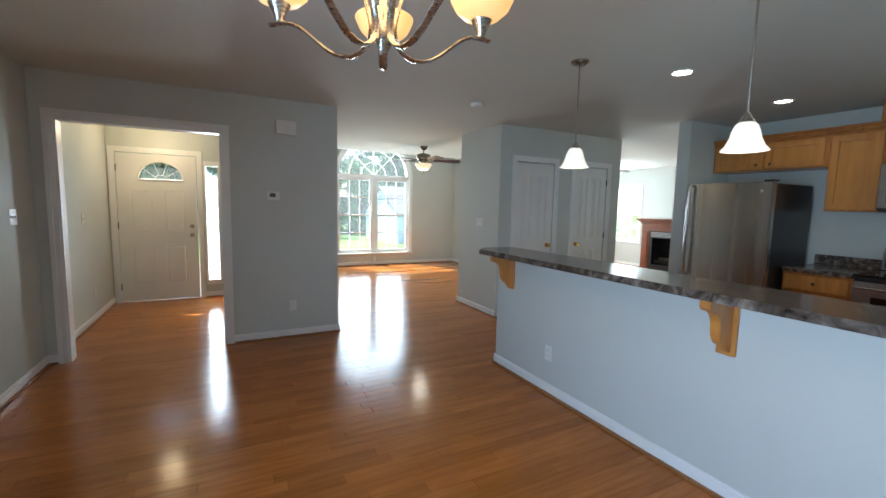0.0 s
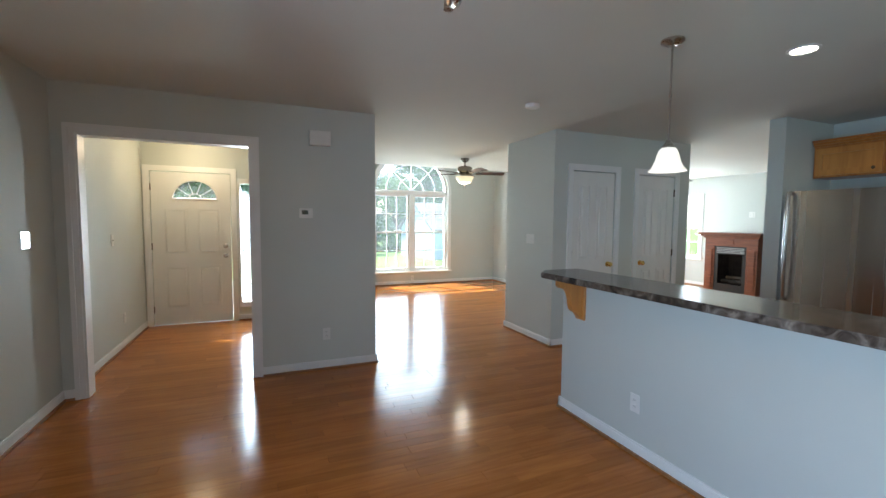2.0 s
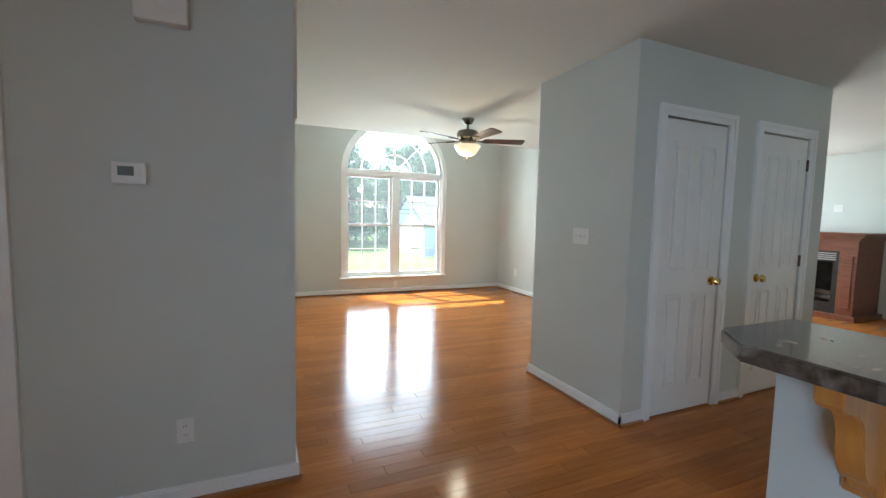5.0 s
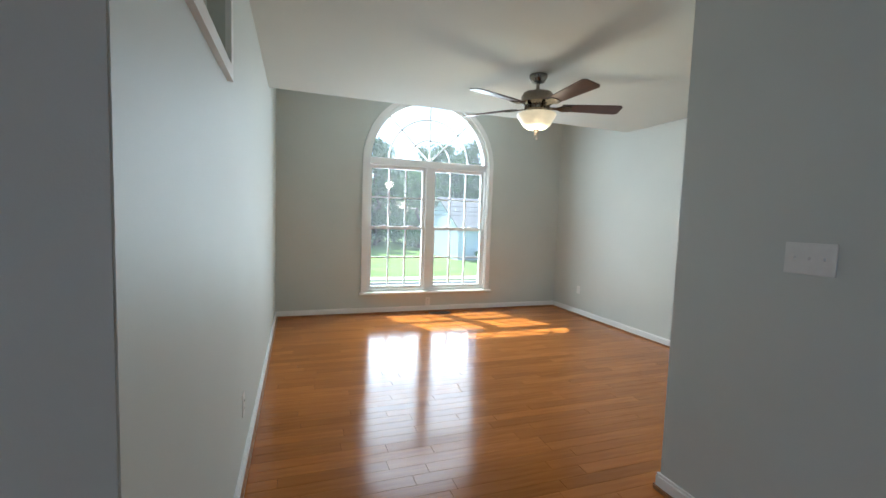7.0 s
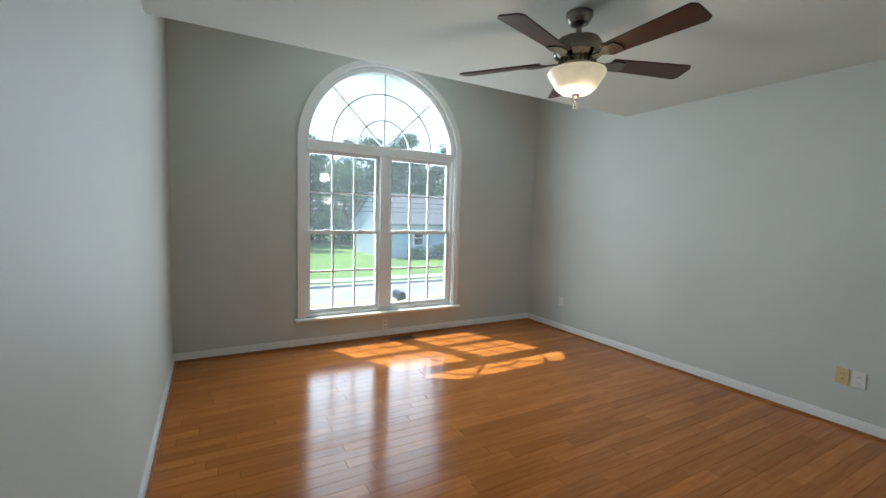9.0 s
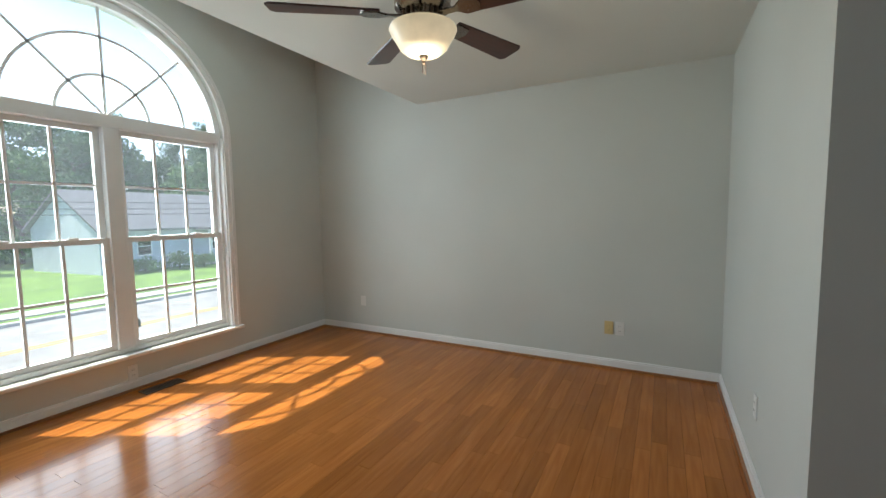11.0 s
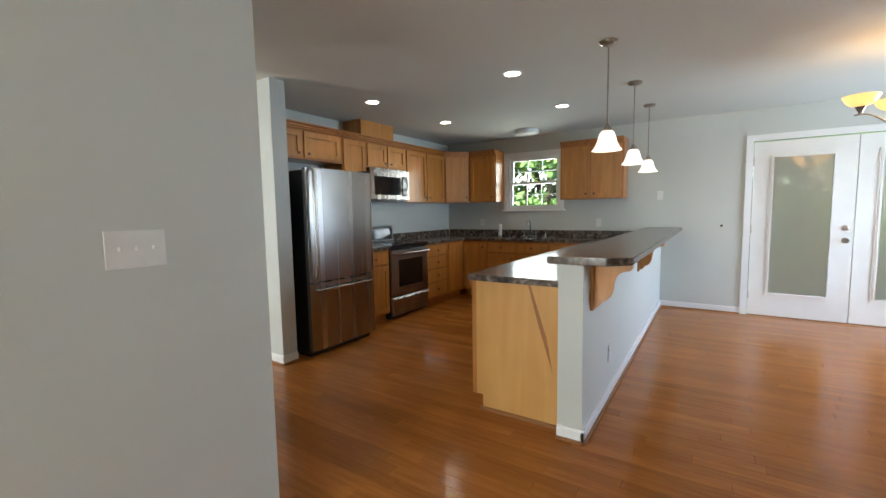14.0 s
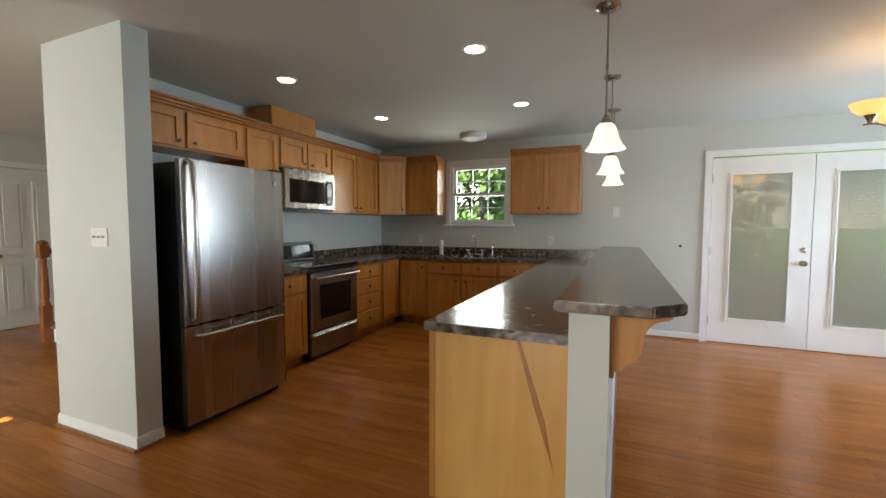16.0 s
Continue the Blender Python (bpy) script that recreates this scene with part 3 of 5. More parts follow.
def sash(parent, axis_m, w, h, cols, rows, bar=0.014, rail=0.04, glass=None):
    """A glazed sash in local x and z, centred on y = 0."""
    s = part("sash", boxes(((0, -0.018, 0), (rail, 0.018, h)), ((w - rail, -0.018, 0), (w, 0.018, h)), ((rail, -0.018, 0), (w - rail, 0.018, rail)),
                           ((rail, -0.018, h - rail), (w - rail, 0.018, h))), VINYL, parent)
    s.matrix_local = axis_m
    p = part("pane", boxes(((rail, -0.003, rail), (w - rail, 0.003, h - rail))), glass or GLASS, s)
    p.visible_shadow = False
    for i in range(1, cols):
        x = rail + (w - 2 * rail) * i / cols
        part("muntin", boxes(((x - bar / 2, -0.009, rail), (x + bar / 2, 0.009, h - rail))), VINYL, s)
    for j in range(1, rows):
        z = rail + (h - 2 * rail) * j / rows
        part("muntin", boxes(((rail, -0.008, z - bar / 2), (w - rail, 0.008, z + bar / 2))), VINYL, s)
    return s


def arch_band(r0, r1, y0, y1, a0=0.0, a1=math.pi, n=36):
    """A half-ring in the x-z plane."""
    bm = bmesh.new()
    ring = []
    for i in range(n + 1):
        a = a0 + (a1 - a0) * i / n
        c, s = math.cos(a), math.sin(a)
        ring.append([bm.verts.new((r * c, y, r * s)) for r, y in ((r0, y0), (r1, y0), (r1, y1), (r0, y1))])
    for p, q in zip(ring, ring[1:]):
        for k in range(4):
            bm.faces.new((p[k], p[(k + 1) % 4], q[(k + 1) % 4], q[k]))
    bm.faces.new(ring[0])
    bm.faces.new(ring[-1][::-1])
    bmesh.ops.recalc_face_normals(bm, faces=bm.faces)
    return bm


fw = thing("window_1", pose(WCX, YW, 0), "large white round-headed window with paired double-hung sashes", "window", kind="structure")
HW = WR
MULL, HEAD = 0.055, 0.05
part("window_frame", boxes(((-HW, 0.04, WZ0), (-HW + 0.035, 0.14, WZS)), ((HW - 0.035, 0.04, WZ0), (HW, 0.14, WZS)),
                           ((-HW + 0.035, 0.04, WZ0), (HW - 0.035, 0.14, WZ0 + 0.035))), VINYL, fw)
part("mullion", boxes(((-MULL, 0.03, WZ0 + 0.035), (MULL, 0.14, WZS - HEAD)), bevel=0.004), VINYL, fw)
part("transom_bar", boxes(((-HW + 0.035, 0.03, WZS - HEAD), (HW - 0.035, 0.14, WZS + 0.045)), bevel=0.004), VINYL, fw)
_sw = HW - 0.035 - MULL
_hz = (WZS - HEAD - WZ0 - 0.035) / 2
for _x in (-HW + 0.035, MULL):
    sash(fw, pose(_x, 0.075, WZ0 + 0.035), _sw, _hz + 0.02, 3, 2, 0.019, glass=VEILED)
    sash(fw, pose(_x, 0.112, WZ0 + 0.035 + _hz - 0.02), _sw, _hz + 0.02, 3, 2, 0.019, glass=VEILED)
    for _k in (0.27, 0.73):
        part("sash_lock", boxes(((_x + _sw * _k - 0.03, 0.052, WZ0 + 0.035 + _hz + 0.018), (_x + _sw * _k + 0.03, 0.085, WZ0 + 0.035 + _hz + 0.034)), bevel=0.004), VINYL, fw)
_bm = arch_band(HW - 0.05, HW, 0.04, 0.14)
_o = part("arch_frame", _bm, VINYL, fw)
_o.location.z = WZS
ZA = WZS + 0.045
_arcp = [((HW - 0.05) * math.cos(math.pi * i / 36), (HW - 0.05) * math.sin(math.pi * i / 36)) for i in range(37)]
_o = part("arch_pane", prism(_arcp, 0.005, pose(0, 0.1, 0, 90)), VEILED, fw)
_o.location.z = WZS
_o.visible_shadow = False
for _rr in (0.30, 0.58):
    _o = part("arch_muntin", arch_band(_rr - 0.0095, _rr + 0.0095, 0.088, 0.106), VINYL, fw)
    _o.location.z = ZA - 0.01
for _ang in (45, 90, 135):
    _o = part("arch_muntin", boxes(((0.0, -0.009, -0.0095), (HW - 0.06, 0.009, 0.0095))), VINYL, fw)
    _o.matrix_local = pose(0, 0.097, ZA - 0.01, 0, -_ang, 0)
part("window_sill", boxes(((-HW - 0.09, -0.055, WZ0 - 0.03), (HW + 0.09, 0.04, WZ0)), bevel=0.006), TRIM, fw)
part("jamb_lining", boxes(((-HW, -0.002, WZ0), (-HW + 0.012, 0.04, WZS)), ((HW - 0.012, -0.002, WZ0), (HW, 0.04, WZS))), TRIM, fw)
_bm = boxes(((-HW - 0.065, -0.018, WZ0), (-HW, 0, WZS)), ((HW, -0.018, WZ0), (HW + 0.065, 0, WZS)))
part("casing", _bm, TRIM, fw)
_bm = boxes(((-HW - 0.065, -0.026, WZ0), (-HW - 0.04, -0.018, WZS)), ((HW + 0.04, -0.026, WZ0), (HW + 0.065, -0.018, WZS)))
part("casing", _bm, TRIM, fw)
for _r0, _r1, _y0, _y1 in ((HW, HW + 0.065, -0.018, 0.0), (HW + 0.04, HW + 0.065, -0.026, -0.018)):
    _o = part("arch_casing", arch_band(_r0, _r1, _y0, _y1, n=48), TRIM, fw)
    _o.location.z = WZS


def double_hung(name, m, w, h, label, cols=3, rows=2, casing_w=0.06):
    """A double-hung window in local x and z, the room towards -y."""
    d = thing(name, m, label, "window", kind="structure")
    part("window_frame", boxes(((0, 0.02, 0), (0.03, 0.12, h)), ((w - 0.03, 0.02, 0), (w, 0.12, h)), ((0.03, 0.02, 0), (w - 0.03, 0.12, 0.03)),
                               ((0.03, 0.02, h - 0.03), (w - 0.03, 0.12, h))), VINYL, d)
    sash(d, pose(0.03, 0.05, 0.03), w - 0.06, h / 2 - 0.01, cols, rows, rail=0.035)
    sash(d, pose(0.03, 0.09, h / 2 - 0.02), w - 0.06, h / 2 - 0.01, cols, rows, rail=0.035)
    c = casing_w
    part("casing", boxes(((-c, -0.016, -0.0), (0, 0, h + c)), ((w, -0.016, -0.0), (w + c, 0, h + c)), ((0, -0.016, h), (w, 0, h + c))), TRIM, d)
    part("window_sill", boxes(((-c - 0.03, -0.045, -0.028), (w + c + 0.03, 0.02, 0)), bevel=0.005), TRIM, d)
    return d


double_hung("window_2", pose(KWIN[1], YB, KWIN[2], 0, 0, 180), KWIN[1] - KWIN[0], KWIN[3] - KWIN[2], "white double-hung kitchen window over the sink")
double_hung("window_3", pose(XFAM, 7.75, 0.62, 0, 0, -90), 0.90, 1.43, "white family room window with small panes")
# the street-side family window is unseen, added only to let in light
double_hung("window_4", pose(6.7, 8.0, 0.6), 1.4, 1.45, "unseen white window added to light the family room")
double_hung("window_5", pose(XW, -0.9, 0.5, 0, 0, 90), 1.6, 1.5, "white dining area window letting in daylight")

# high window in the living room wall, with vertical slats
tw = thing("window_6", pose(XL, 4.52, 1.87, 0, 0, 0), "small high white-framed window with vertical slats", "window", kind="structure")
part("casing", boxes(((0, -0.05, -0.05), (0.02, 0, 0.54)), ((0, 0.86, -0.05), (0.02, 0.91, 0.54)), ((0, 0, -0.05), (0.02, 0.86, 0)), ((0, 0, 0.49), (0.02, 0.86, 0.54))), TRIM, tw)
for _i in range(16):
    _y = 0.03 + _i * 0.053
    _o = part("slat", boxes(((-0.012, -0.022, 0.0), (-0.009, 0.022, 0.49))), BLIND, tw)
    _o.matrix_local = pose(-0.05, _y, 0, 0, 0, 25)

# ---- half wall, bar and peninsula ----
structure("wall_half", boxes(((2.095, YB, 0), (2.235, 2.832, 1.022))), WALL, "white painted half wall under the breakfast bar", "wall")
_out = [(1.85, YB + 0.003), (2.28, YB + 0.003), (2.28, 2.90), (1.96, 2.90), (1.85, 2.79)]
_o = part("bar_top", prism(_out, 0.042, pose(0, 0, 1.025), 0.006), STONE)
tagged(_o, "dark mottled stone-look breakfast bar top on the half wall", "countertop")


def corbel(y):
    d = thing("corbel", pose(2.095, y, 1.023), "curved maple corbel under the breakfast bar", "bracket", "corbels under the bar")
    pts = [(0, 0), (-0.22, 0), (-0.22, -0.035), (-0.205, -0.05)]
    pts += [(-0.205 + 0.085 * math.sin(radians(a)), -0.05 - 0.085 * (1 - math.cos(radians(a)))) for a in range(15, 91, 15)]
    pts += [(-0.12 + 0.06 * (1 - math.cos(radians(a))), -0.135 - 0.10 * math.sin(radians(a))) for a in range(15, 91, 15)]
    pts += [(-0.05, -0.255), (-0.035, -0.27), (0, -0.27)]
    b = prism(pts, 0.05, pose(0, 0.025, 0, 90), 0.003)
    part("bracket_body", b, MAPLEX, d)
    part("back_plate", boxes(((-0.018, -0.045, -0.29), (0.0, 0.045, 0)), bevel=0.003), MAPLEX, d)


corbel(2.63)
corbel(0.87)

pc = thing("peninsula_cabinet", pose(2.235, 0, 0), "maple base cabinet run with a plain end panel", "cabinet")
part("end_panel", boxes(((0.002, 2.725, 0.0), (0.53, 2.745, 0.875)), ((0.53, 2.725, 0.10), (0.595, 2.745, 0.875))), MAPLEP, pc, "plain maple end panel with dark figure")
part("body", boxes(((0.002, -0.47, 0.0), (0.53, 2.725, 0.875)), ((0.53, -0.47, 0.10), (0.575, 2.725, 0.875))), MAPLE, pc)
part("corner_stile", boxes(((0.575, 2.705, 0.10), (0.605, 2.747, 0.875))), MAPLEX, pc)
part("shoe_mould", boxes(((0.0, 2.746, 0.0), (0.54, 2.764, 0.02))), OAKTRIM, pc)
FIGURE = wood("dark_wood_figure", (0.40, 0.17, 0.05), (0.27, 0.10, 0.03), 2, 0.36, 3, 0.2)
part("grain_streak", prism([(0.20, 0.87), (0.215, 0.87), (0.14, 0.60), (0.055, 0.33), (0.095, 0.55)], 0.0012, pose(0, 2.7463, 0, 90, 0, 0)), FIGURE, pc, "dark streak in the maple panel")
_y = -0.42
while _y < 2.5:
    part("door", boxes(((0.577, _y, 0.14), (0.595, _y + 0.48, 0.70)), bevel=0.003), MAPLE, pc)
    part("drawer_front", boxes(((0.577, _y, 0.72), (0.595, _y + 0.48, 0.86)), bevel=0.003), MAPLE, pc)
    _y += 0.52

# lower worktop: peninsula, sink run and range run in one U
wt = thing("worktop", pose(0, 0, 0.876), "dark mottled stone-look laminate worktop with backsplash", "countertop")
_t = 0.04
part("top", prism([(2.24, 2.80), (2.24, YB + 0.003), (3.50, YB + 0.003), (3.50, -0.47), (2.845, -0.47), (2.845, 2.80)], _t, None, 0.005), STONE, wt)
part("top", boxes(((3.501, YB + 0.003, 0), (4.30, -0.99, _t))), STONE, wt)
part("top", boxes(((3.501, -0.56, 0), (4.30, -0.47, _t))), STONE, wt)
part("top", prism([(4.301, YB + 0.003), (5.447, YB + 0.003), (5.447, 0.525), (4.77, 0.525), (4.77, -0.47), (4.301, -0.47)], _t, None, 0.004), STONE, wt)
part("top", boxes(((4.77, 1.295, 0), (5.447, 1.82, _t)), bevel=0.004), STONE, wt)
part("backsplash", boxes(((2.285, YB + 0.001, _t), (5.425, YB + 0.022, _t + 0.10)), bevel=0.003), STONE, wt)
part("backsplash", boxes(((5.427, YB + 0.024, _t), (5.448, 0.525, _t + 0.10)), bevel=0.003), STONE, wt)
part("backsplash", boxes(((5.427, 1.295, _t), (5.448, 1.82, _t + 0.10)), bevel=0.003), STONE, wt)
ZC = 0.916


def knob_at(parent, p, m):
    k = part("knob", lathe([(0, 0), (0.006, 0), (0.006, 0.012), (0.014, 0.018), (0.015, 0.024), (0, 0.028)], 14), BRONZE, parent, "small dark round knob", True)
    k.matrix_local = m
    return k


def cabinet(name, m, w, h, d, doors, label, drawers=(), toe=0.0, crown=False, group=""):
    """A cabinet in local x (width), y (depth, front at y = 0 facing -y) and z. doors: (x0, x1, z0, z1, knob x, knob z)."""
    c = thing(name, m, label, "cabinet", group)
    if toe:
        part("body", boxes(((0, 0.0, toe), (w, d, h)), ((0.0, 0.07, 0), (w, d, toe))), MAPLE, c)
    else:
        part("body", boxes(((0, 0, 0), (w, d, h))), MAPLE, c)
    for x0, x1, z0, z1, kx, kz in doors:
        r = 0.055
        dd = part("door", boxes(((x0, -0.019, z0), (x0 + r, -0.001, z1)), ((x1 - r, -0.019, z0), (x1, -0.001, z1)), ((x0 + r, -0.019, z0), (x1 - r, -0.001, z0 + r)),
                                ((x0 + r, -0.019, z1 - r), (x1 - r, -0.001, z1)), ((x0 + r, -0.003, z0 + r), (x1 - r, -0.001, z1 - r))), MAPLEX, c)
        if kx is not None:
            knob_at(dd, None, pose(kx, -0.019, kz, 90))
    for x0, x1, z0, z1 in drawers:
        dd = part("drawer_front", boxes(((x0, -0.019, z0), (x1, -0.001, z1)), bevel=0.004), MAPLEX, c)
        knob_at(dd, None, pose((x0 + x1) / 2, -0.019, (z0 + z1) / 2, 90))
    if crown:
        part("crown", boxes(((-0.0, -0.02, h), (w, d, h + 0.02)), ((0, -0.035, h + 0.02), (w, d, h + 0.045)), ((0, -0.055, h + 0.045), (w, d, h + 0.065)), bevel=0.003), MAPLE, c)
    return c


# east wall uppers: local x runs towards -y of the room; front faces -x
UF = 5.13


def east(y, z, front=UF):
    return pose(front, y, z, 0, 0, -90)


DU = XE - UF - 0.002
cabinet("upper_cabinet", east(2.768, 1.895), 1.086, 0.305, DU, [(0.02, 0.52, 0.02, 0.285, 0.47, 0.06), (0.55, 1.05, 0.02, 0.285, 0.60, 0.06)],
        "honey maple cabinet over the refrigerator", crown=True, group="wall cabinets")
cabinet("upper_cabinet", east(1.681, 1.465), 0.39, 0.735, DU, [(0.015, 0.375, 0.02, 0.715, None, 0)], "narrow honey maple wall cabinet", crown=True, group="wall cabinets")
cabinet("upper_cabinet", east(1.29, 1.895), 0.78, 0.305, DU, [(0.02, 0.38, 0.02, 0.285, 0.33, 0.06), (0.40, 0.76, 0.02, 0.285, 0.45, 0.06)],
        "honey maple cabinet over the microwave", crown=True, group="wall cabinets")
cabinet("upper_cabinet", east(0.509, 1.465), 0.98, 0.735, DU, [(0.02, 0.485, 0.02, 0.715, 0.44, 0.07), (0.505, 0.97, 0.02, 0.715, 0.55, 0.07)],
        "honey maple two-door wall cabinet", crown=True, group="wall cabinets")
_dx, _dy = 4.84 - 5.13, -0.79 + 0.472
_len = math.hypot(_dx, _dy)
cc = thing("corner_cabinet", pose(5.13, -0.472, 1.465, 0, 0, math.degrees(math.atan2(_dy, _dx))), "diagonal honey maple corner wall cabinet", "cabinet", "wall cabinets")
part("body", prism([(0, 0), (_len, 0), (_len + 0.2, 0.23), (_len * 0.5, 0.64), (-0.2, 0.23)], 0.735), MAPLE, cc)
part("door", boxes(((0.03, -0.019, 0.02), (0.085, -0.001, 0.715)), ((_len - 0.085, -0.019, 0.02), (_len - 0.03, -0.001, 0.715)), ((0.085, -0.019, 0.02), (_len - 0.085, -0.001, 0.075)),
                   ((0.085, -0.019, 0.66), (_len - 0.085, -0.001, 0.715)), ((0.085, -0.010, 0.075), (_len - 0.085, -0.001, 0.66))), MAPLEX, cc)
knob_at(cc, None, pose(_len - 0.07, -0.019, 0.08, 90))
part("crown", boxes(((0, -0.02, 0.735), (_len, 0.20, 0.755)), ((0, -0.035, 0.755), (_len, 0.2, 0.78)), ((0, -0.055, 0.78), (_len, 0.2, 0.80))), MAPLE, cc)


def south(x, z, front=-0.79):
    return pose(x, front, z, 0, 0, 180)


cabinet("upper_cabinet", south(4.838, 1.465), 0.47, 0.735, 0.318, [(0.02, 0.45, 0.02, 0.715, 0.41, 0.07)], "honey maple wall cabinet beside the window", crown=True, group="wall cabinets")
cabinet("upper_cabinet", south(3.36, 1.465), 0.84, 0.735, 0.318, [(0.02, 0.405, 0.02, 0.715, 0.36, 0.07), (0.425, 0.81, 0.02, 0.715, 0.47, 0.07)],
        "honey maple two-door wall cabinet beside the window", crown=True, group="wall cabinets")
hb = thing("vent_cover", pose(5.14, 1.35, 2.266), "small maple box covering the vent duct", "cabinet")
part("body", boxes(((0, -0.62, 0), (0.30, 0, H - 2.268)), bevel=0.004), MAPLEX, hb)

# base cabinets
BF = 4.80
cabinet("base_cabinet", east(1.82, 0, BF), 0.52, 0.875, 0.645, [(0.02, 0.50, 0.13, 0.68, None, 0)], "narrow honey maple base cabinet beside the range",
        drawers=[(0.02, 0.50, 0.71, 0.85)], toe=0.10, group="base cabinets")
cabinet("base_cabinet", east(0.525, 0, BF), 0.54, 0.875, 0.645, [], "honey maple drawer base with four drawers",
        drawers=[(0.02, 0.50, 0.71, 0.85), (0.02, 0.50, 0.53, 0.69), (0.02, 0.50, 0.34, 0.51), (0.02, 0.50, 0.13, 0.32)], toe=0.10, group="base cabinets")
cabinet("base_cabinet", east(-0.016, 0, BF), 0.48, 0.875, 0.645, [(0.04, 0.42, 0.13, 0.85, None, 0)], "honey maple corner base cabinet", toe=0.10, group="base cabinets")
cabinet("base_cabinet", south(4.795, 0, -0.498), 0.41, 0.875, 0.60, [(0.02, 0.39, 0.13, 0.85, 0.35, 0.78)], "honey maple corner base cabinet", toe=0.10, group="base cabinets")
cabinet("base_cabinet", south(4.384, 0, -0.498), 0.96, 0.70, 0.60, [(0.02, 0.47, 0.13, 0.68, 0.42, 0.62), (0.49, 0.94, 0.13, 0.68, 0.54, 0.62)],
        "honey maple sink base cabinet", toe=0.10, group="base cabinets")
cabinet("sink_apron", south(4.384, 0.701, -0.498), 0.96, 0.174, 0.03, [], "maple false drawer fronts below the sink", drawers=[(0.02, 0.47, 0.01, 0.15), (0.49, 0.94, 0.01, 0.15)])
cabinet("base_cabinet", south(3.42, 0, -0.498), 0.60, 0.875, 0.60, [(0.02, 0.38, 0.13, 0.68, 0.33, 0.62)], "honey maple base cabinet", drawers=[(0.02, 0.38, 0.71, 0.85)], toe=0.10,
        group="base cabinets")

# refrigerator
fr = thing("refrigerator", pose(4.515, 2.685, 0, 0, 0, -90), "stainless steel bottom-freezer refrigerator with black sides", "refrigerator")
part("cabinet_body", boxes(((0.005, 0.075, 0.04), (0.83, 0.80, 1.72)), bevel=0.006), BLACK, fr, "black enamel cabinet")
part("base_grille", boxes(((0.02, 0.09, 0.0), (0.81, 0.5, 0.04))), BLACK, fr)


def bowed(w, z0, z1, d=0.072, bow=0.022, n=14):
    """A door skin with a gently bowed front."""
    pts = [(0, d)] + [(w * i / n, 0.012 + bow * (1 - math.sin(math.pi * (0.08 + 0.84 * i / n)))) for i in range(n + 1)] + [(w, d)]
    b = prism(pts, z1 - z0)
    b.transform(Matrix.Translation((0, 0, z0)))
    return b


ud = part("upper_door", bowed(0.835, 0.70, 1.735), STEEL, fr, "brushed stainless door", True)
ld = part("freezer_drawer", bowed(0.835, 0.06, 0.685), STEEL, fr, "brushed stainless freezer drawer", True)
part("handle", tube([(0.045, 0.03, 0.72), (0.045, -0.022, 0.75), (0.045, -0.034, 1.0), (0.045, -0.034, 1.45), (0.045, -0.022, 1.70), (0.045, 0.03, 1.73)], 0.017, 10), SATIN, ud,
     "long vertical steel handle", True)
part("handle", tube([(0.07, 0.02, 0.625), (0.09, -0.035, 0.63), (0.4, -0.045, 0.63), (0.74, -0.035, 0.63), (0.735, 0.02, 0.625)], 0.014, 10), SATIN, ld, "steel bar handle", True)
part("badge", boxes(((0.73, 0.008, 1.63), (0.75, 0.016, 1.66))), CHROME, ud)
part("hinge_cap", boxes(((0.74, 0.03, 1.735), (0.83, 0.12, 1.755)), bevel=0.004), BLACK, fr)

# range
rg = thing("range", pose(4.765, 1.29, 0, 0, 0, -90), "stainless electric range with a black glass cooktop", "stove")
part("body", boxes(((0.002, 0.03, 0.03), (0.758, 0.66, 0.905))), BLACK, rg)
part("base", boxes(((0.03, 0.08, 0.0), (0.73, 0.6, 0.03))), BLACK, rg)
part("cooktop", boxes(((0.0, -0.01, 0.906), (0.76, 0.60, 0.925)), bevel=0.004), BLACKG, rg, "black glass cooktop")
od = part("oven_door", boxes(((0.005, -0.005, 0.29), (0.755, 0.028, 0.86)), bevel=0.005), STEELD, rg, "dark stainless oven door")
part("oven_glass", boxes(((0.13, -0.009, 0.40), (0.63, -0.0052, 0.74)), bevel=0.001), BLACKG, od, "black glass oven window")
part("handle", tube([(0.03, -0.005, 0.81), (0.03, -0.045, 0.815), (0.38, -0.052, 0.815), (0.73, -0.045, 0.815), (0.73, -0.005, 0.81)], 0.013, 10), SATIN, od, "steel bar handle", True)
dw = part("drawer", boxes(((0.005, -0.005, 0.05), (0.755, 0.028, 0.275)), bevel=0.005), STEELD, rg)
part("drawer_pull", boxes(((0.01, -0.028, 0.245), (0.75, -0.006, 0.268)), bevel=0.006), STEEL, dw, "steel pull ledge")
part("control_panel", prism([(0.60, 0.925), (0.655, 0.925), (0.655, 1.12), (0.635, 1.13)], 0.76, Matrix(((0, 0, 1, 0), (1, 0, 0, 0), (0, 1, 0, 0), (0, 0, 0, 1)))), BLACKG, rg, "black back panel")
part("panel_trim", boxes(((0.0, 0.59, 0.93), (0.76, 0.602, 0.955)), ((0.0, 0.618, 1.10), (0.76, 0.66, 1.135)), ((0.0, 0.60, 0.93), (0.02, 0.655, 1.10)), ((0.74, 0.60, 0.93), (0.76, 0.655, 1.10)),
                         bevel=0.003), STEELD, rg)
for _x, _y, _r in ((0.20, 0.16, 0.095), (0.56, 0.16, 0.075), (0.20, 0.43, 0.075), (0.56, 0.43, 0.095)):
    part("burner_ring", lathe([(_r, 0.9255), (_r + 0.004, 0.9262), (_r + 0.004, 0.9255)], 32, pose(_x, _y, 0)), STEELD, rg)

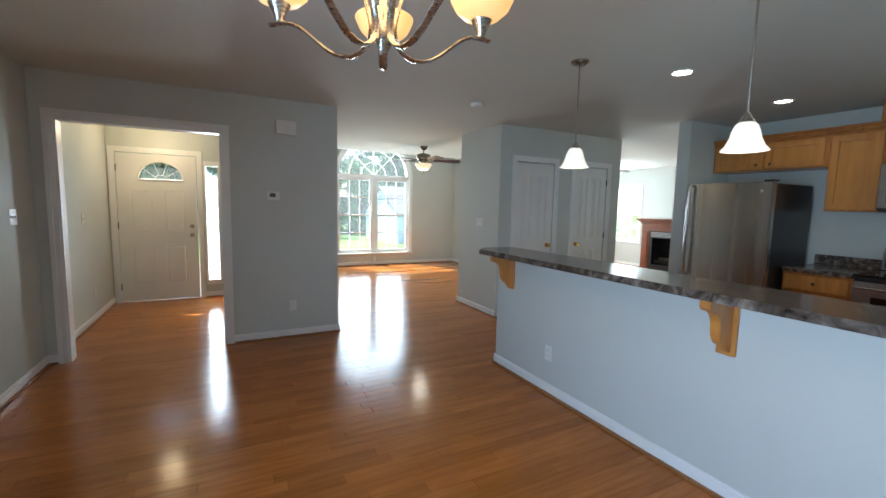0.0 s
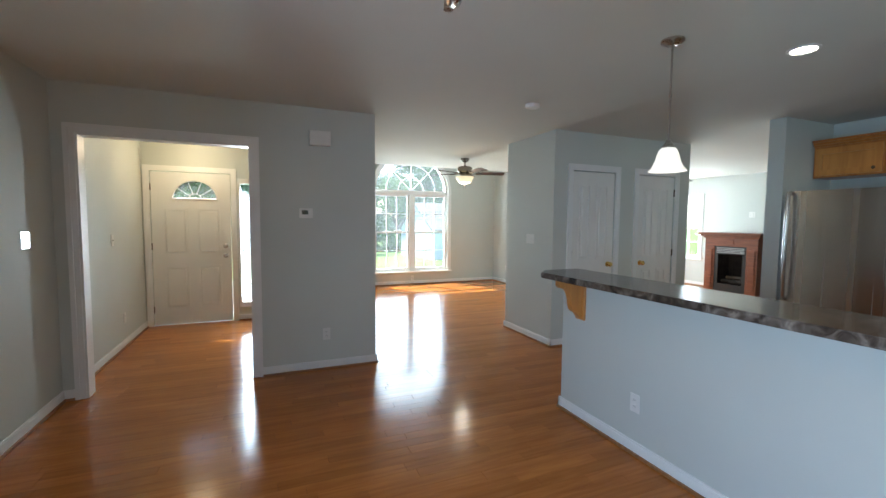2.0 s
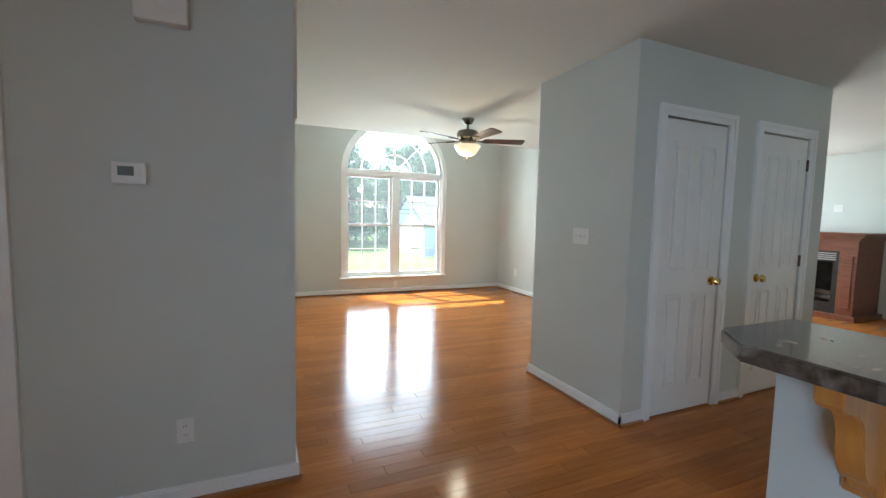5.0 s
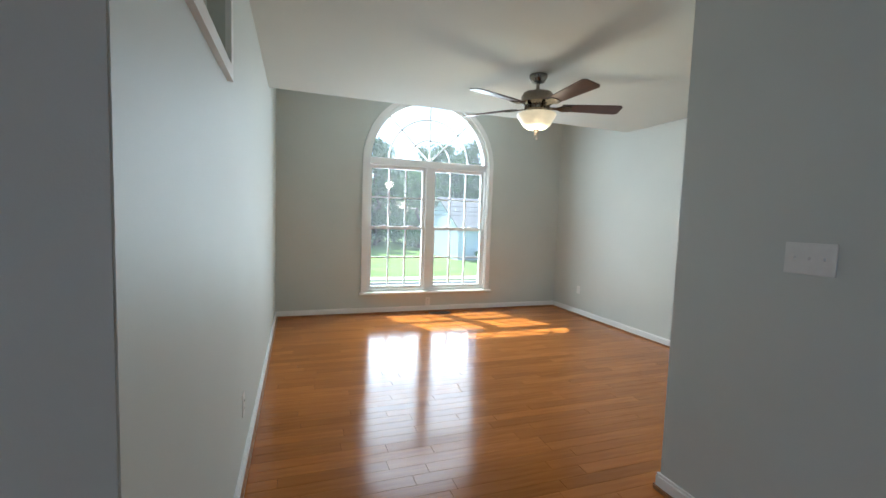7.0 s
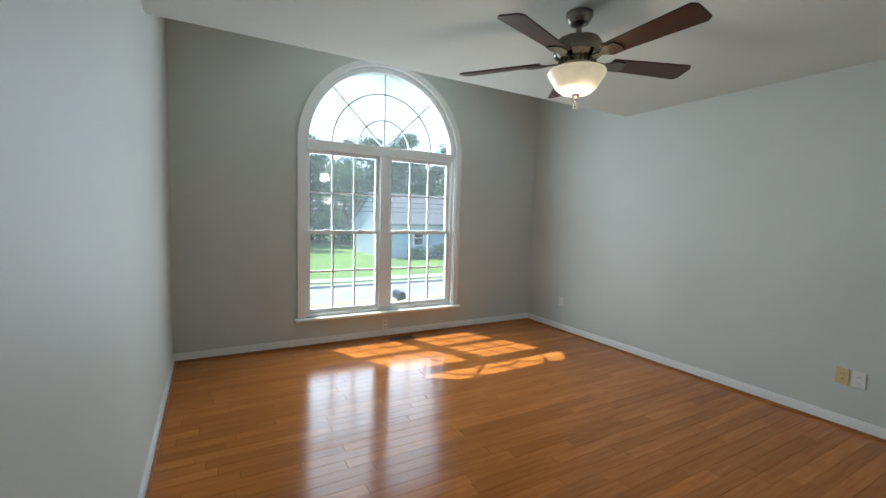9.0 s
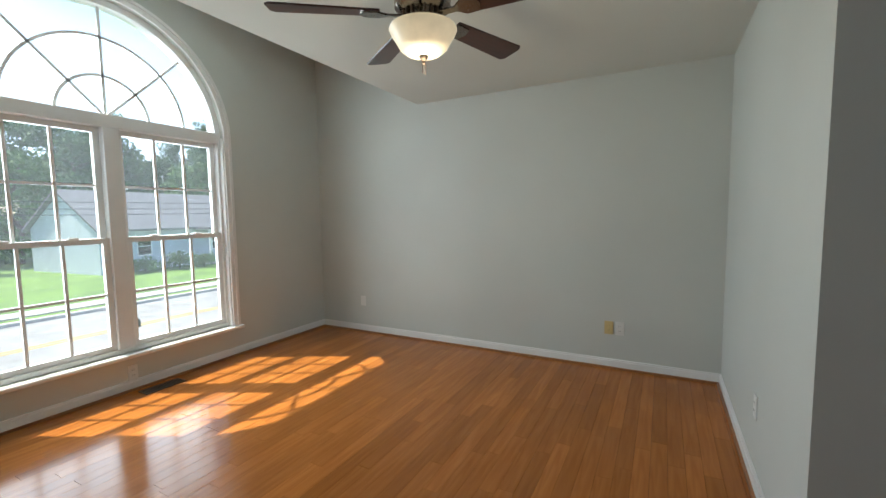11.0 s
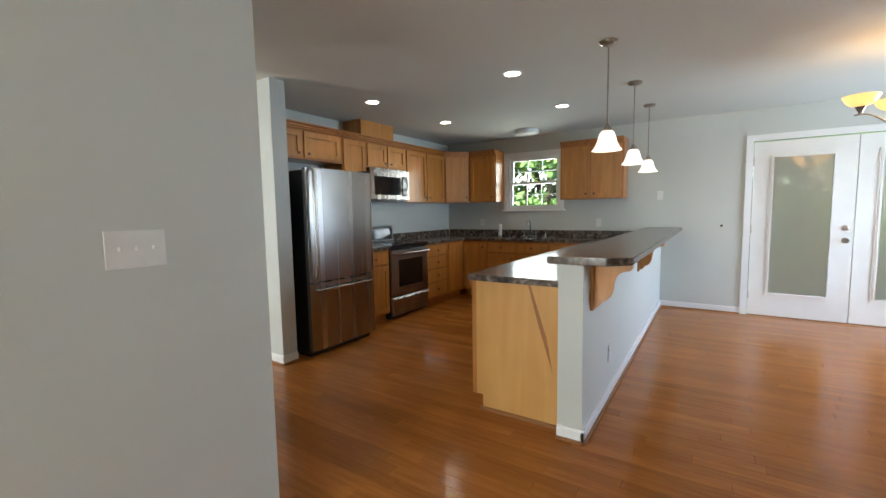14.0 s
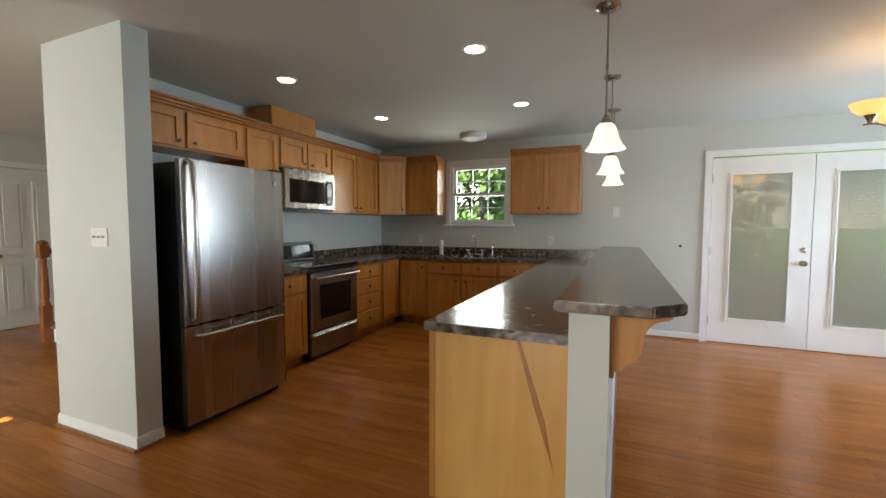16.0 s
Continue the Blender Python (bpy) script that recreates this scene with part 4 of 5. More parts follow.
# microwave
mw = thing("microwave", pose(5.05, 1.29, 1.475, 0, 0, -90), "stainless over-the-range microwave with a dark window", "microwave")
part("body", boxes(((0.002, 0.03, 0), (0.758, 0.395, 0.41))), BLACK, mw)
md = part("door", boxes(((0.0, 0, 0.02), (0.76, 0.029, 0.41)), bevel=0.004), STEEL, mw, "stainless door")
part("window", boxes(((0.06, -0.004, 0.075), (0.57, -0.0005, 0.31)), bevel=0.001), BLACKG, md, "dark glass window")
part("control_strip", boxes(((0.60, -0.004, 0.06), (0.715, -0.0005, 0.33)), bevel=0.001), BLACKG, md)
part("handle", tube([(0.655, 0, 0.07), (0.655, -0.04, 0.09), (0.655, -0.052, 0.2), (0.655, -0.04, 0.30), (0.655, 0, 0.32)], 0.011, 10), SATIN, md, "curved steel handle", True)
part("vent_strip", boxes(((0.02, 0.04, -0.012), (0.74, 0.30, -0.001))), BLACK, mw)
for _i in range(5):
    part("vent_slot", boxes(((0.05, -0.003, 0.345 + _i * 0.010), (0.70, -0.0005, 0.350 + _i * 0.010))), STEELD, mw)

# sink and tap
sk = thing("sink", pose(3.90, -0.775, ZC), "double-bowl stainless steel drop-in sink", "sink")
_bm = bmesh.new()
for _x0, _x1 in ((-0.39, -0.015), (0.015, 0.39)):
    for lo, hi in (((_x0, -0.19, -0.17), (_x1, 0.19, -0.165)), ((_x0, -0.19, -0.165), (_x0 + 0.004, 0.19, 0.0)), ((_x1 - 0.004, -0.19, -0.165), (_x1, 0.19, 0.0)),
                   ((_x0, -0.19, -0.165), (_x1, -0.186, 0.0)), ((_x0, 0.186, -0.165), (_x1, 0.19, 0.0))):
        box(_bm, lo, hi)
part("bowls", _bm, STEEL, sk)
part("rim", boxes(((-0.41, -0.215, 0.0), (0.41, -0.186, 0.006)), ((-0.41, 0.186, 0.0), (0.41, 0.215, 0.006)), ((-0.41, -0.186, 0), (-0.386, 0.186, 0.006)), ((0.386, -0.186, 0), (0.41, 0.186, 0.006)),
                  ((-0.019, -0.186, 0), (0.019, 0.186, 0.006)), bevel=0.002), STEEL, sk)
tp = thing("faucet", pose(3.90, -1.03, ZC), "chrome two-handle gooseneck kitchen faucet", "faucet")
part("base_plate", boxes(((-0.11, -0.025, 0), (0.11, 0.025, 0.02)), bevel=0.008, seg=2), CHROME, tp)
part("spout", tube([(0, 0, 0.02), (0, 0, 0.18), (0, 0.02, 0.235), (0, 0.06, 0.26), (0, 0.11, 0.25), (0, 0.14, 0.21), (0, 0.145, 0.18)], 0.012, 12), CHROME, tp, smooth=True)
for _x in (-0.095, 0.095):
    part("handle", lathe([(0, 0.02), (0.02, 0.02), (0.016, 0.05), (0.022, 0.06), (0.018, 0.075), (0, 0.078)], 14, pose(_x, 0, 0)), CHROME, tp, smooth=True)
    part("lever", tube([(_x, 0, 0.065), (_x + (0.05 if _x > 0 else -0.05), 0.02, 0.075)], 0.006, 8), CHROME, tp)
sp = thing("side_sprayer", pose(3.66, -1.03, ZC), "chrome side sprayer beside the faucet", "faucet")
part("sprayer_body", lathe([(0, 0), (0.02, 0), (0.02, 0.015), (0.011, 0.03), (0.012, 0.08), (0.018, 0.10), (0.014, 0.125), (0, 0.13)], 14), CHROME, sp, smooth=True)
bt = thing("paper_roll", pose(4.40, -1.0, ZC), "slim white upright roll beside the sink", "roll")
part("roll", lathe([(0, 0), (0.026, 0), (0.028, 0.006), (0.028, 0.185), (0.024, 0.192), (0, 0.192)], 18), PLASTIC, bt, smooth=True)

# ---- lamps ----


def pendant(x, y):
    d = thing("pendant_lamp", pose(x, y, H), "brushed nickel pendant with a lit white bell glass", "lamp", "pendants over the bar")
    part("canopy", lathe([(0, 0), (0.062, 0), (0.062, -0.012), (0.045, -0.024), (0.012, -0.030), (0, -0.030)], 28), NICKEL, d, smooth=True)
    part("rod", tube([(0, 0, -0.028), (0, 0, -0.30)], 0.0055, 8), NICKEL, d, smooth=True)
    part("rod", tube([(0, 0, -0.31), (0, 0, -0.565)], 0.0055, 8), NICKEL, d, smooth=True)
    part("coupling", lathe([(0, -0.295), (0.009, -0.297), (0.009, -0.315), (0, -0.317)], 12), NICKEL, d, smooth=True)
    part("socket", lathe([(0, -0.555), (0.012, -0.556), (0.02, -0.575), (0.034, -0.592), (0.036, -0.602), (0, -0.603)], 20), NICKEL, d, smooth=True)
    part("shade", lathe([(0.030, -0.598), (0.046, -0.612), (0.058, -0.64), (0.066, -0.675), (0.082, -0.71), (0.102, -0.735), (0.099, -0.736), (0.079, -0.713), (0.062, -0.676), (0.054, -0.642),
                         (0.043, -0.616), (0.030, -0.602)], 36), SHADEW, d, "lit white alabaster glass", True)
    part("bulb", lathe([(0, -0.61), (0.014, -0.615), (0.016, -0.64), (0.027, -0.665), (0.024, -0.69), (0, -0.70)], 16), BULB, d, smooth=True)


for _y in (2.025, 0.908, -0.09):
    pendant(2.153, _y)


def can_light(x, y):
    d = thing("recessed_light", pose(x, y, H), "round white recessed ceiling light, lit", "lamp", "recessed kitchen lights")
    part("trim_ring", lathe([(0.062, -0.001), (0.082, -0.001), (0.080, -0.007), (0.066, -0.010), (0.062, -0.004)], 32), TRIM, d, smooth=True)
    part("bulb", lathe([(0, -0.004), (0.061, -0.003), (0.061, -0.001), (0, -0.001)], 32), CANE, d, "glowing bulb face")


for _p in ((4.437, 0.531), (4.50, 1.83), (2.955, 0.469), (2.96, 1.80)):
    can_light(*_p)
    lamp("recessed_glow", "SPOT", pose(_p[0], _p[1], H - 0.02), 0.7, (1.0, 0.88, 0.72), 0.05).data.spot_size = radians(140)


def ceiling_disc(name, x, y, r, h, label, category):
    d = thing(name, pose(x, y, H), label, category)
    part("housing", lathe([(0, 0), (r, 0), (r, -h * 0.55), (r * 0.9, -h), (0, -h)], 36), PLASTIC, d, smooth=True)
    part("inner_ring", lathe([(r * 0.55, -h), (r * 0.6, -h - 0.004), (r * 0.65, -h)], 30), PLASTIC, d)
    return d


ceiling_disc("smoke_detector", 2.19, 3.44, 0.065, 0.03, "round white smoke detector on the ceiling", "smoke detector")
ceiling_disc("smoke_detector", 7.72, 4.35, 0.065, 0.03, "round white smoke detector on the ceiling", "smoke detector")
ceiling_disc("ceiling_speaker", 3.80, -0.62, 0.17, 0.06, "round white fixture on the kitchen ceiling", "fixture")

# chandelier
ch = thing("chandelier", pose(0.33, 0.948, H, 0, 0, -2), "brushed nickel five-arm chandelier with lit amber glass bowls", "chandelier")
part("canopy", lathe([(0, 0), (0.065, 0), (0.065, -0.010), (0.05, -0.02), (0.012, -0.026), (0, -0.026)], 28), NICKEL, ch, smooth=True)
for _k in range(3):
    _z = -0.04 - _k * 0.03
    _pts = [(0.013 * math.cos(a) if _k % 2 else 0, 0 if _k % 2 else 0.013 * math.cos(a), _z + 0.022 * math.sin(a)) for a in [i * math.pi / 6 for i in range(13)]]
    part("chain_link", tube(_pts, 0.003, 6), NICKEL, ch)
part("hub", lathe([(0, -0.14), (0.012, -0.145), (0.028, -0.165), (0.03, -0.18), (0.012, -0.19), (0.010, -0.45), (0.018, -0.47), (0, -0.50)], 20), NICKEL, ch, smooth=True)
for _k in range(5):
    _a = radians(72 * _k)
    _c, _s = math.cos(_a), math.sin(_a)
    _prof = [(0.025, -0.165), (0.055, -0.20), (0.085, -0.27), (0.090, -0.36), (0.070, -0.45), (0.045, -0.53), (0.035, -0.58), (0.050, -0.63), (0.095, -0.655), (0.15, -0.645), (0.20, -0.61),
             (0.25, -0.57), (0.30, -0.55), (0.355, -0.553)]
    _sm = []
    for _i in range(len(_prof) - 1):
        for _u in (0, 0.5):
            _p0, _p1, _p2, _p3 = (_prof[max(_i - 1, 0)], _prof[_i], _prof[_i + 1], _prof[min(_i + 2, len(_prof) - 1)])
            _sm.append(tuple(0.5 * ((2 * b) + (c - a) * _u + (2 * a - 5 * b + 4 * c - d) * _u * _u + (3 * b - a - 3 * c + d) * _u ** 3) for a, b, c, d in zip(_p0, _p1, _p2, _p3)))
    _sm.append(_prof[-1])
    arm = part("arm", tube([(r * _c, r * _s, z) for r, z in _sm], 0.0125, 8, 0.45), NICKEL, ch, smooth=True)
    _m = pose(0.325 * _c, 0.325 * _s, -0.547)
    part("cup", lathe([(0, 0), (0.012, 0), (0.014, 0.015), (0.030, 0.045), (0.034, 0.055), (0, 0.055)], 20, _m), NICKEL, arm, smooth=True)
    part("bowl", lathe([(0.030, 0.052), (0.060, 0.062), (0.085, 0.085), (0.100, 0.115), (0.104, 0.128), (0.098, 0.128), (0.094, 0.115), (0.080, 0.09), (0.056, 0.068), (0.0, 0.060)], 36, _m), AMBER, arm,
         "lit amber glass bowl", True)
for _o in ch.children:
    if not _o.name.startswith(("canopy", "chain_link")):
        _o.location.z += 0.05
lamp("chandelier_glow", "POINT", pose(0.33, 0.948, H - 0.36), 2.2, (1.0, 0.60, 0.26), 0.22)


# ceiling fans
def ceiling_fan(m, label, lit=True):
    d = thing("ceiling_fan", m, label, "ceiling fan")
    part("canopy", lathe([(0, 0), (0.07, 0), (0.07, -0.02), (0.05, -0.055), (0.02, -0.065), (0, -0.065)], 30), PEWTER, d, smooth=True)
    part("downrod", tube([(0, 0, 0.03), (0, 0, -0.09)], 0.014, 10), PEWTER, d)
    part("motor", lathe([(0, -0.08), (0.06, -0.085), (0.11, -0.10), (0.125, -0.125), (0.125, -0.175), (0.10, -0.195), (0.085, -0.20), (0.085, -0.225), (0.07, -0.235), (0.07, -0.25), (0, -0.25)], 40),
         PEWTER, d, "dark brushed nickel motor housing", True)
    for _k in range(20):
        o = part("vent_fin", boxes(((0.085, -0.004, -0.222), (0.098, 0.004, -0.198))), BRONZE, d)
        o.matrix_local = pose(0, 0, 0, 0, 0, 18 * _k)
    for _k in range(5):
        br = part("blade_bracket", prism([(0.07, -0.018), (0.16, -0.014), (0.20, -0.045), (0.26, -0.042), (0.275, 0), (0.26, 0.042), (0.20, 0.045), (0.16, 0.014), (0.07, 0.018)], 0.008), PEWTER, d)
        br.matrix_local = pose(0, 0, -0.215, -12, 0, 72 * _k - 18)
        w0, w1, l0, l1, c = 0.052, 0.072, 0.19, 0.66, 0.022
        part("blade", prism([(l0, -w0), (l1 - c, -w1), (l1, -w1 + c), (l1, w1 - c), (l1 - c, w1), (l0, w0)], 0.008, pose(0, 0, 0.0085), 0.002), BLADE, br, "dark cherry fan blade")
    part("fitter", lathe([(0, -0.245), (0.055, -0.245), (0.06, -0.26), (0.05, -0.275), (0, -0.275)], 28), PEWTER, d, smooth=True)
    part("glass_bowl", lathe([(0.06, -0.262), (0.148, -0.258), (0.152, -0.268), (0.142, -0.290), (0.125, -0.315), (0.108, -0.345), (0.075, -0.370), (0.02, -0.378), (0, -0.378)], 40), FANG if lit else PLASTIC, d,
         "lit frosted glass bowl", True)
    part("finial", lathe([(0, -0.374), (0.022, -0.378), (0.018, -0.39), (0.006, -0.40), (0.006, -0.412), (0, -0.416)], 16), BRONZE, d, smooth=True)
    for _x in (-0.012, 0.012):
        part("pull_chain", tube([(_x, 0, -0.385), (_x, 0, -0.455)], 0.0018, 6), BRONZE, d)
    for o in d.children:
        if not o.name.startswith("canopy"):
            o.location.z -= 0.04
    return d


ceiling_fan(pose(3.02, 6.535, H), "brushed nickel ceiling fan with five dark blades and lit bowl")
ceiling_fan(pose(7.0, 6.25, H, 0, 0, 15), "family room ceiling fan with dark blades", False)
lamp("fan_glow", "POINT", pose(3.02, 6.535, H - 0.49), 3.5, (1.0, 0.84, 0.62), 0.08)

# foyer flush lamp
fl = thing("flush_lamp", pose(-0.83, 6.20, H), "flush foyer lamp with lit amber alabaster glass", "lamp")
part("pan", lathe([(0, 0), (0.15, 0), (0.155, -0.02), (0.14, -0.028), (0, -0.028)], 36), NICKEL, fl, smooth=True)
part("glass_bowl", lathe([(0.185, -0.022), (0.19, -0.03), (0.165, -0.07), (0.10, -0.108), (0.03, -0.124), (0, -0.126)], 40), FOYERG, fl, "lit amber alabaster glass", True)
part("finial", lathe([(0, -0.122), (0.014, -0.126), (0.01, -0.138), (0, -0.142)], 14), NICKEL, fl, smooth=True)
lamp("foyer_glow", "POINT", pose(-0.83, 6.20, H - 0.2), 3.6, (1.0, 0.74, 0.46), 0.12)

# ---- wall plates and small fittings ----


def plate(m, gangs, kind, label, category, material=None):
    """A wall plate in local x and z, standing out to -y."""
    material = material or PLASTIC
    w = 0.070 + 0.046 * (gangs - 1)
    d = thing("light_switch" if kind == "switch" else "wall_outlet" if kind == "outlet" else "wall_plate", m, label, category)
    part("plate", boxes(((-w / 2, -0.006, -0.0575), (w / 2, 0, 0.0575)), bevel=0.003, seg=2), material, d)
    for g in range(gangs):
        x = (g - (gangs - 1) / 2) * 0.046
        if kind == "switch":
            part("collar", boxes(((x - 0.006, -0.0068, -0.013), (x + 0.006, -0.0061, 0.013))), DARKSLOT if material is IVORY else material, d)
            tg = part("toggle", boxes(((x - 0.004, -0.018, -0.004), (x + 0.004, -0.006, 0.008)), bevel=0.001), material, d)
        elif kind == "outlet":
            for z in (-0.02, 0.02):
                rc = part("receptacle", boxes(((x - 0.015, -0.008, z - 0.014), (x + 0.015, -0.0062, z + 0.014)), bevel=0.0008), material, d)
                for q in (-0.006, 0.006):
                    part("slot", boxes(((x + q - 0.001, -0.0088, z - 0.004), (x + q + 0.001, -0.0081, z + 0.006))), DARKSLOT, rc)
    for z in (-0.042, 0.042) if kind == "switch" else (0.0,):
        part("screw", lathe([(0, 0), (0.003, 0), (0.002, 0.0012), (0, 0.0014)], 8, pose(0, -0.006, z, 90)), material, d)
    return d


N_, S_, E_, W_ = 0, 180, 90, -90      # turn: the plate faces -y, +y, +x, -x
plate(pose(XP, 4.585, 1.225, 0, 0, W_), 3, "switch", "white three-gang light switch on the closet pier", "light switch")
plate(pose(4.93, 2.922, 1.255, 0, 0, S_), 3, "switch", "white three-gang light switch on the fridge pier", "light switch")
plate(pose(XW, 3.93, 1.28, 0, 0, E_), 2, "switch", "chrome-look two-gang light switch in the dining area", "light switch", CHROME)
plate(pose(0.52, YT, 0.34), 1, "outlet", "white outlet on the thermostat wall", "outlet")
plate(pose(2.095, 2.13, 0.32, 0, 0, W_), 1, "outlet", "white outlet on the half wall", "outlet")
plate(pose(3.01, YW, 0.14), 1, "outlet", "white outlet under the front window", "outlet")
plate(pose(XR, 5.955, 0.352, 0, 0, W_), 1, "outlet", "yellowed ivory jack plate low on the wall", "outlet", IVORY)
plate(pose(XR, 5.868, 0.352, 0, 0, W_), 1, "outlet", "white outlet low on the living room wall", "outlet")
plate(pose(XR, 8.6, 0.36, 0, 0, W_), 1, "blank", "small white blank plate low on the wall", "outlet")
plate(pose(3.80, 5.14, 0.38, 0, 0, S_), 1, "outlet", "white outlet low on the closet wall", "outlet")
plate(pose(XL, 5.87, 0.355, 0, 0, E_), 1, "outlet", "white outlet on the living room wall", "outlet")
plate(pose(2.12, YB, 1.49, 0, 0, S_), 1, "blank", "white blank wall plate near the bar", "wall plate")
plate(pose(XW, 5.6, 1.20, 0, 0, E_), 1, "switch", "white light switch in the foyer", "light switch")
plate(pose(XW, 5.9, 0.32, 0, 0, E_), 1, "outlet", "white outlet low in the foyer", "outlet")
plate(pose(XFAM, 5.75, 1.62, 0, 0, W_), 2, "outlet", "white outlets above the fireplace", "outlet")
plate(pose(XFAM, 5.0, 1.62, 0, 0, W_), 1, "blank", "white blank plate above the fireplace", "wall plate")
plate(pose(2.9, YB, 1.13, 0, 0, S_), 1, "outlet", "white outlet over the worktop", "outlet")
plate(pose(4.78, YB, 1.13, 0, 0, S_), 1, "outlet", "white outlet over the worktop", "outlet")
st = thing("door_stop", pose(1.43, YB, 1.09, -90), "small dark round wall bumper beside the french doors", "door stop")
part("bumper", lathe([(0, 0), (0.016, 0), (0.014, 0.012), (0, 0.015)], 16), BRONZE, st, smooth=True)

th = thing("thermostat", pose(0.345, YT, 1.495), "white digital thermostat with a grey screen", "thermostat")
part("case", boxes(((-0.06, -0.028, -0.045), (0.06, 0, 0.045)), bevel=0.007, seg=2), PLASTIC, th)
part("screen", boxes(((-0.038, -0.0295, -0.012), (0.018, -0.0282, 0.026))), LCD, th, "dark grey display")
for _z in (-0.01, 0.012):
    part("button", boxes(((0.030, -0.031, _z - 0.006), (0.046, -0.0282, _z + 0.006)), bevel=0.001), PLASTIC, th)
cb = thing("door_chime", pose(0.475, YT, 2.185), "white rectangular door chime box on the wall", "door chime")
part("cover", boxes(((-0.095, -0.05, -0.068), (0.095, 0, 0.068)), bevel=0.006, seg=2), PLASTIC, cb)


def floor_vent(x, y, w, d):
    v = thing("floor_vent", pose(x, y, 0), "dark brown metal floor register", "vent")
    part("frame", boxes(((-w / 2, -d / 2, 0), (w / 2, -d / 2 + 0.012, 0.005)), ((-w / 2, d / 2 - 0.012, 0), (w / 2, d / 2, 0.005)), ((-w / 2, -d / 2 + 0.012, 0), (-w / 2 + 0.012, d / 2 - 0.012, 0.005)),
                        ((w / 2 - 0.012, -d / 2 + 0.012, 0), (w / 2, d / 2 - 0.012, 0.005))), BRONZE, v)
    part("backing", boxes(((-w / 2 + 0.012, -d / 2 + 0.012, 0), (w / 2 - 0.012, d / 2 - 0.012, 0.0015))), DARKSLOT, v)
    k = -w / 2 + 0.02
    while k < w / 2 - 0.015:
        part("slat", boxes(((k, -d / 2 + 0.012, 0.0016), (k + 0.006, d / 2 - 0.012, 0.0045))), BRONZE, v)
        k += 0.016


floor_vent(3.15, 9.07, 0.30, 0.12)
floor_vent(-0.6, -1.02, 0.30, 0.12)

# ---- family room ----
fp = thing("fireplace", pose(8.47, 6.20, 0, 0, 0, -90), "cherry wood mantel fireplace with a black gas firebox", "fireplace")
FW, FD = 1.02, 0.725
part("mantel_shelf", boxes(((-0.10, -0.10, 1.21), (FW + 0.10, FD, 1.25)), ((-0.07, -0.07, 1.175), (FW + 0.07, FD, 1.21)), ((-0.03, -0.03, 1.14), (FW + 0.03, FD, 1.175)), bevel=0.006), CHERRY, fp)
part("frieze", boxes(((0, 0, 0.98), (FW, FD, 1.14))), CHERRY, fp)
part("pilaster", boxes(((0, 0, 0.07), (0.20, FD, 0.98)), ((0.04, -0.014, 0.15), (0.16, 0, 0.92)), bevel=0.003), CHERRY, fp)
part("pilaster", boxes(((FW - 0.20, 0, 0.07), (FW, FD, 0.98)), ((FW - 0.16, -0.014, 0.15), (FW - 0.04, 0, 0.92)), bevel=0.003), CHERRY, fp)
part("base", boxes(((-0.06, -0.08, 0), (FW + 0.06, FD, 0.07)), bevel=0.006), CHERRY, fp)
part("frieze_block", boxes(((0.44, -0.012, 1.02), (0.58, 0, 1.10)), bevel=0.003), CHERRY, fp)
part("firebox", boxes(((0.20, 0.45, 0.07), (FW - 0.20, 0.47, 0.98)), ((0.20, 0.03, 0.07), (0.215, 0.45, 0.98)), ((FW - 0.215, 0.03, 0.07), (FW - 0.20, 0.45, 0.98)), ((0.215, 0.03, 0.07), (FW - 0.215, 0.45, 0.10)),
                      ((0.215, 0.03, 0.95), (FW - 0.215, 0.45, 0.98))), FIREBRICK, fp)
part("surround", boxes(((0.20, 0.012, 0.82), (FW - 0.20, 0.03, 0.98)), ((0.20, 0.012, 0.07), (0.27, 0.03, 0.82)), ((FW - 0.27, 0.012, 0.07), (FW - 0.20, 0.03, 0.82)),
                       ((0.27, 0.012, 0.07), (FW - 0.27, 0.03, 0.22))), BLACK, fp, "black metal surround")
for _i in range(4):
    part("louvre", boxes(((0.24, 0.004, 0.845 + _i * 0.03), (FW - 0.24, 0.012, 0.862 + _i * 0.03))), STEELD, fp)
for _x, _z, _r in ((0.42, 0.24, 20), (0.60, 0.26, -15), (0.51, 0.33, 5)):
    _o = part("log", tube([(-0.17, 0, 0), (0, 0.01, 0.012), (0.17, 0, 0)], 0.04, 10), LOGS, fp, "pale charred ceramic log", True)
    _o.matrix_local = pose(_x, 0.22, _z, 0, _r * 0.3, _r)
part("grate", boxes(((0.35, 0.12, 0.18), (0.70, 0.135, 0.20)), ((0.35, 0.30, 0.18), (0.70, 0.285, 0.20)), ((0.4, 0.12, 0.10), (0.42, 0.32, 0.18)), ((0.65, 0.12, 0.10), (0.67, 0.32, 0.18))), BLACK, fp)

panel_door("door_4", pose(XFAM - 0.055, 1.92, 0, 0, 0, -90), 0.76, 2.03, _six(0.76), "white panelled family room door with brass knob", -1, BRASS, 1)
casing("trim", "white casing round the family room door", "y", XFAM, -1, 1.14, 1.94, 2.05)
nw = thing("stair_newel", pose(7.99, 1.90, 0), "turned orange oak newel post with handrail", "stair rail")
part("post", boxes(((-0.045, -0.045, 0), (0.045, 0.045, 0.42)), bevel=0.004), RAILW, nw)
part("turned_shaft", lathe([(0.045, 0.42), (0.036, 0.45), (0.030, 0.47), (0.038, 0.52), (0.040, 0.58), (0.028, 0.90), (0.034, 0.92), (0.026, 0.94), (0.040, 0.96)], 20), RAILW, nw, smooth=True)
part("top_block", boxes(((-0.045, -0.045, 0.96), (0.045, 0.045, 1.10)), bevel=0.004), RAILW, nw)
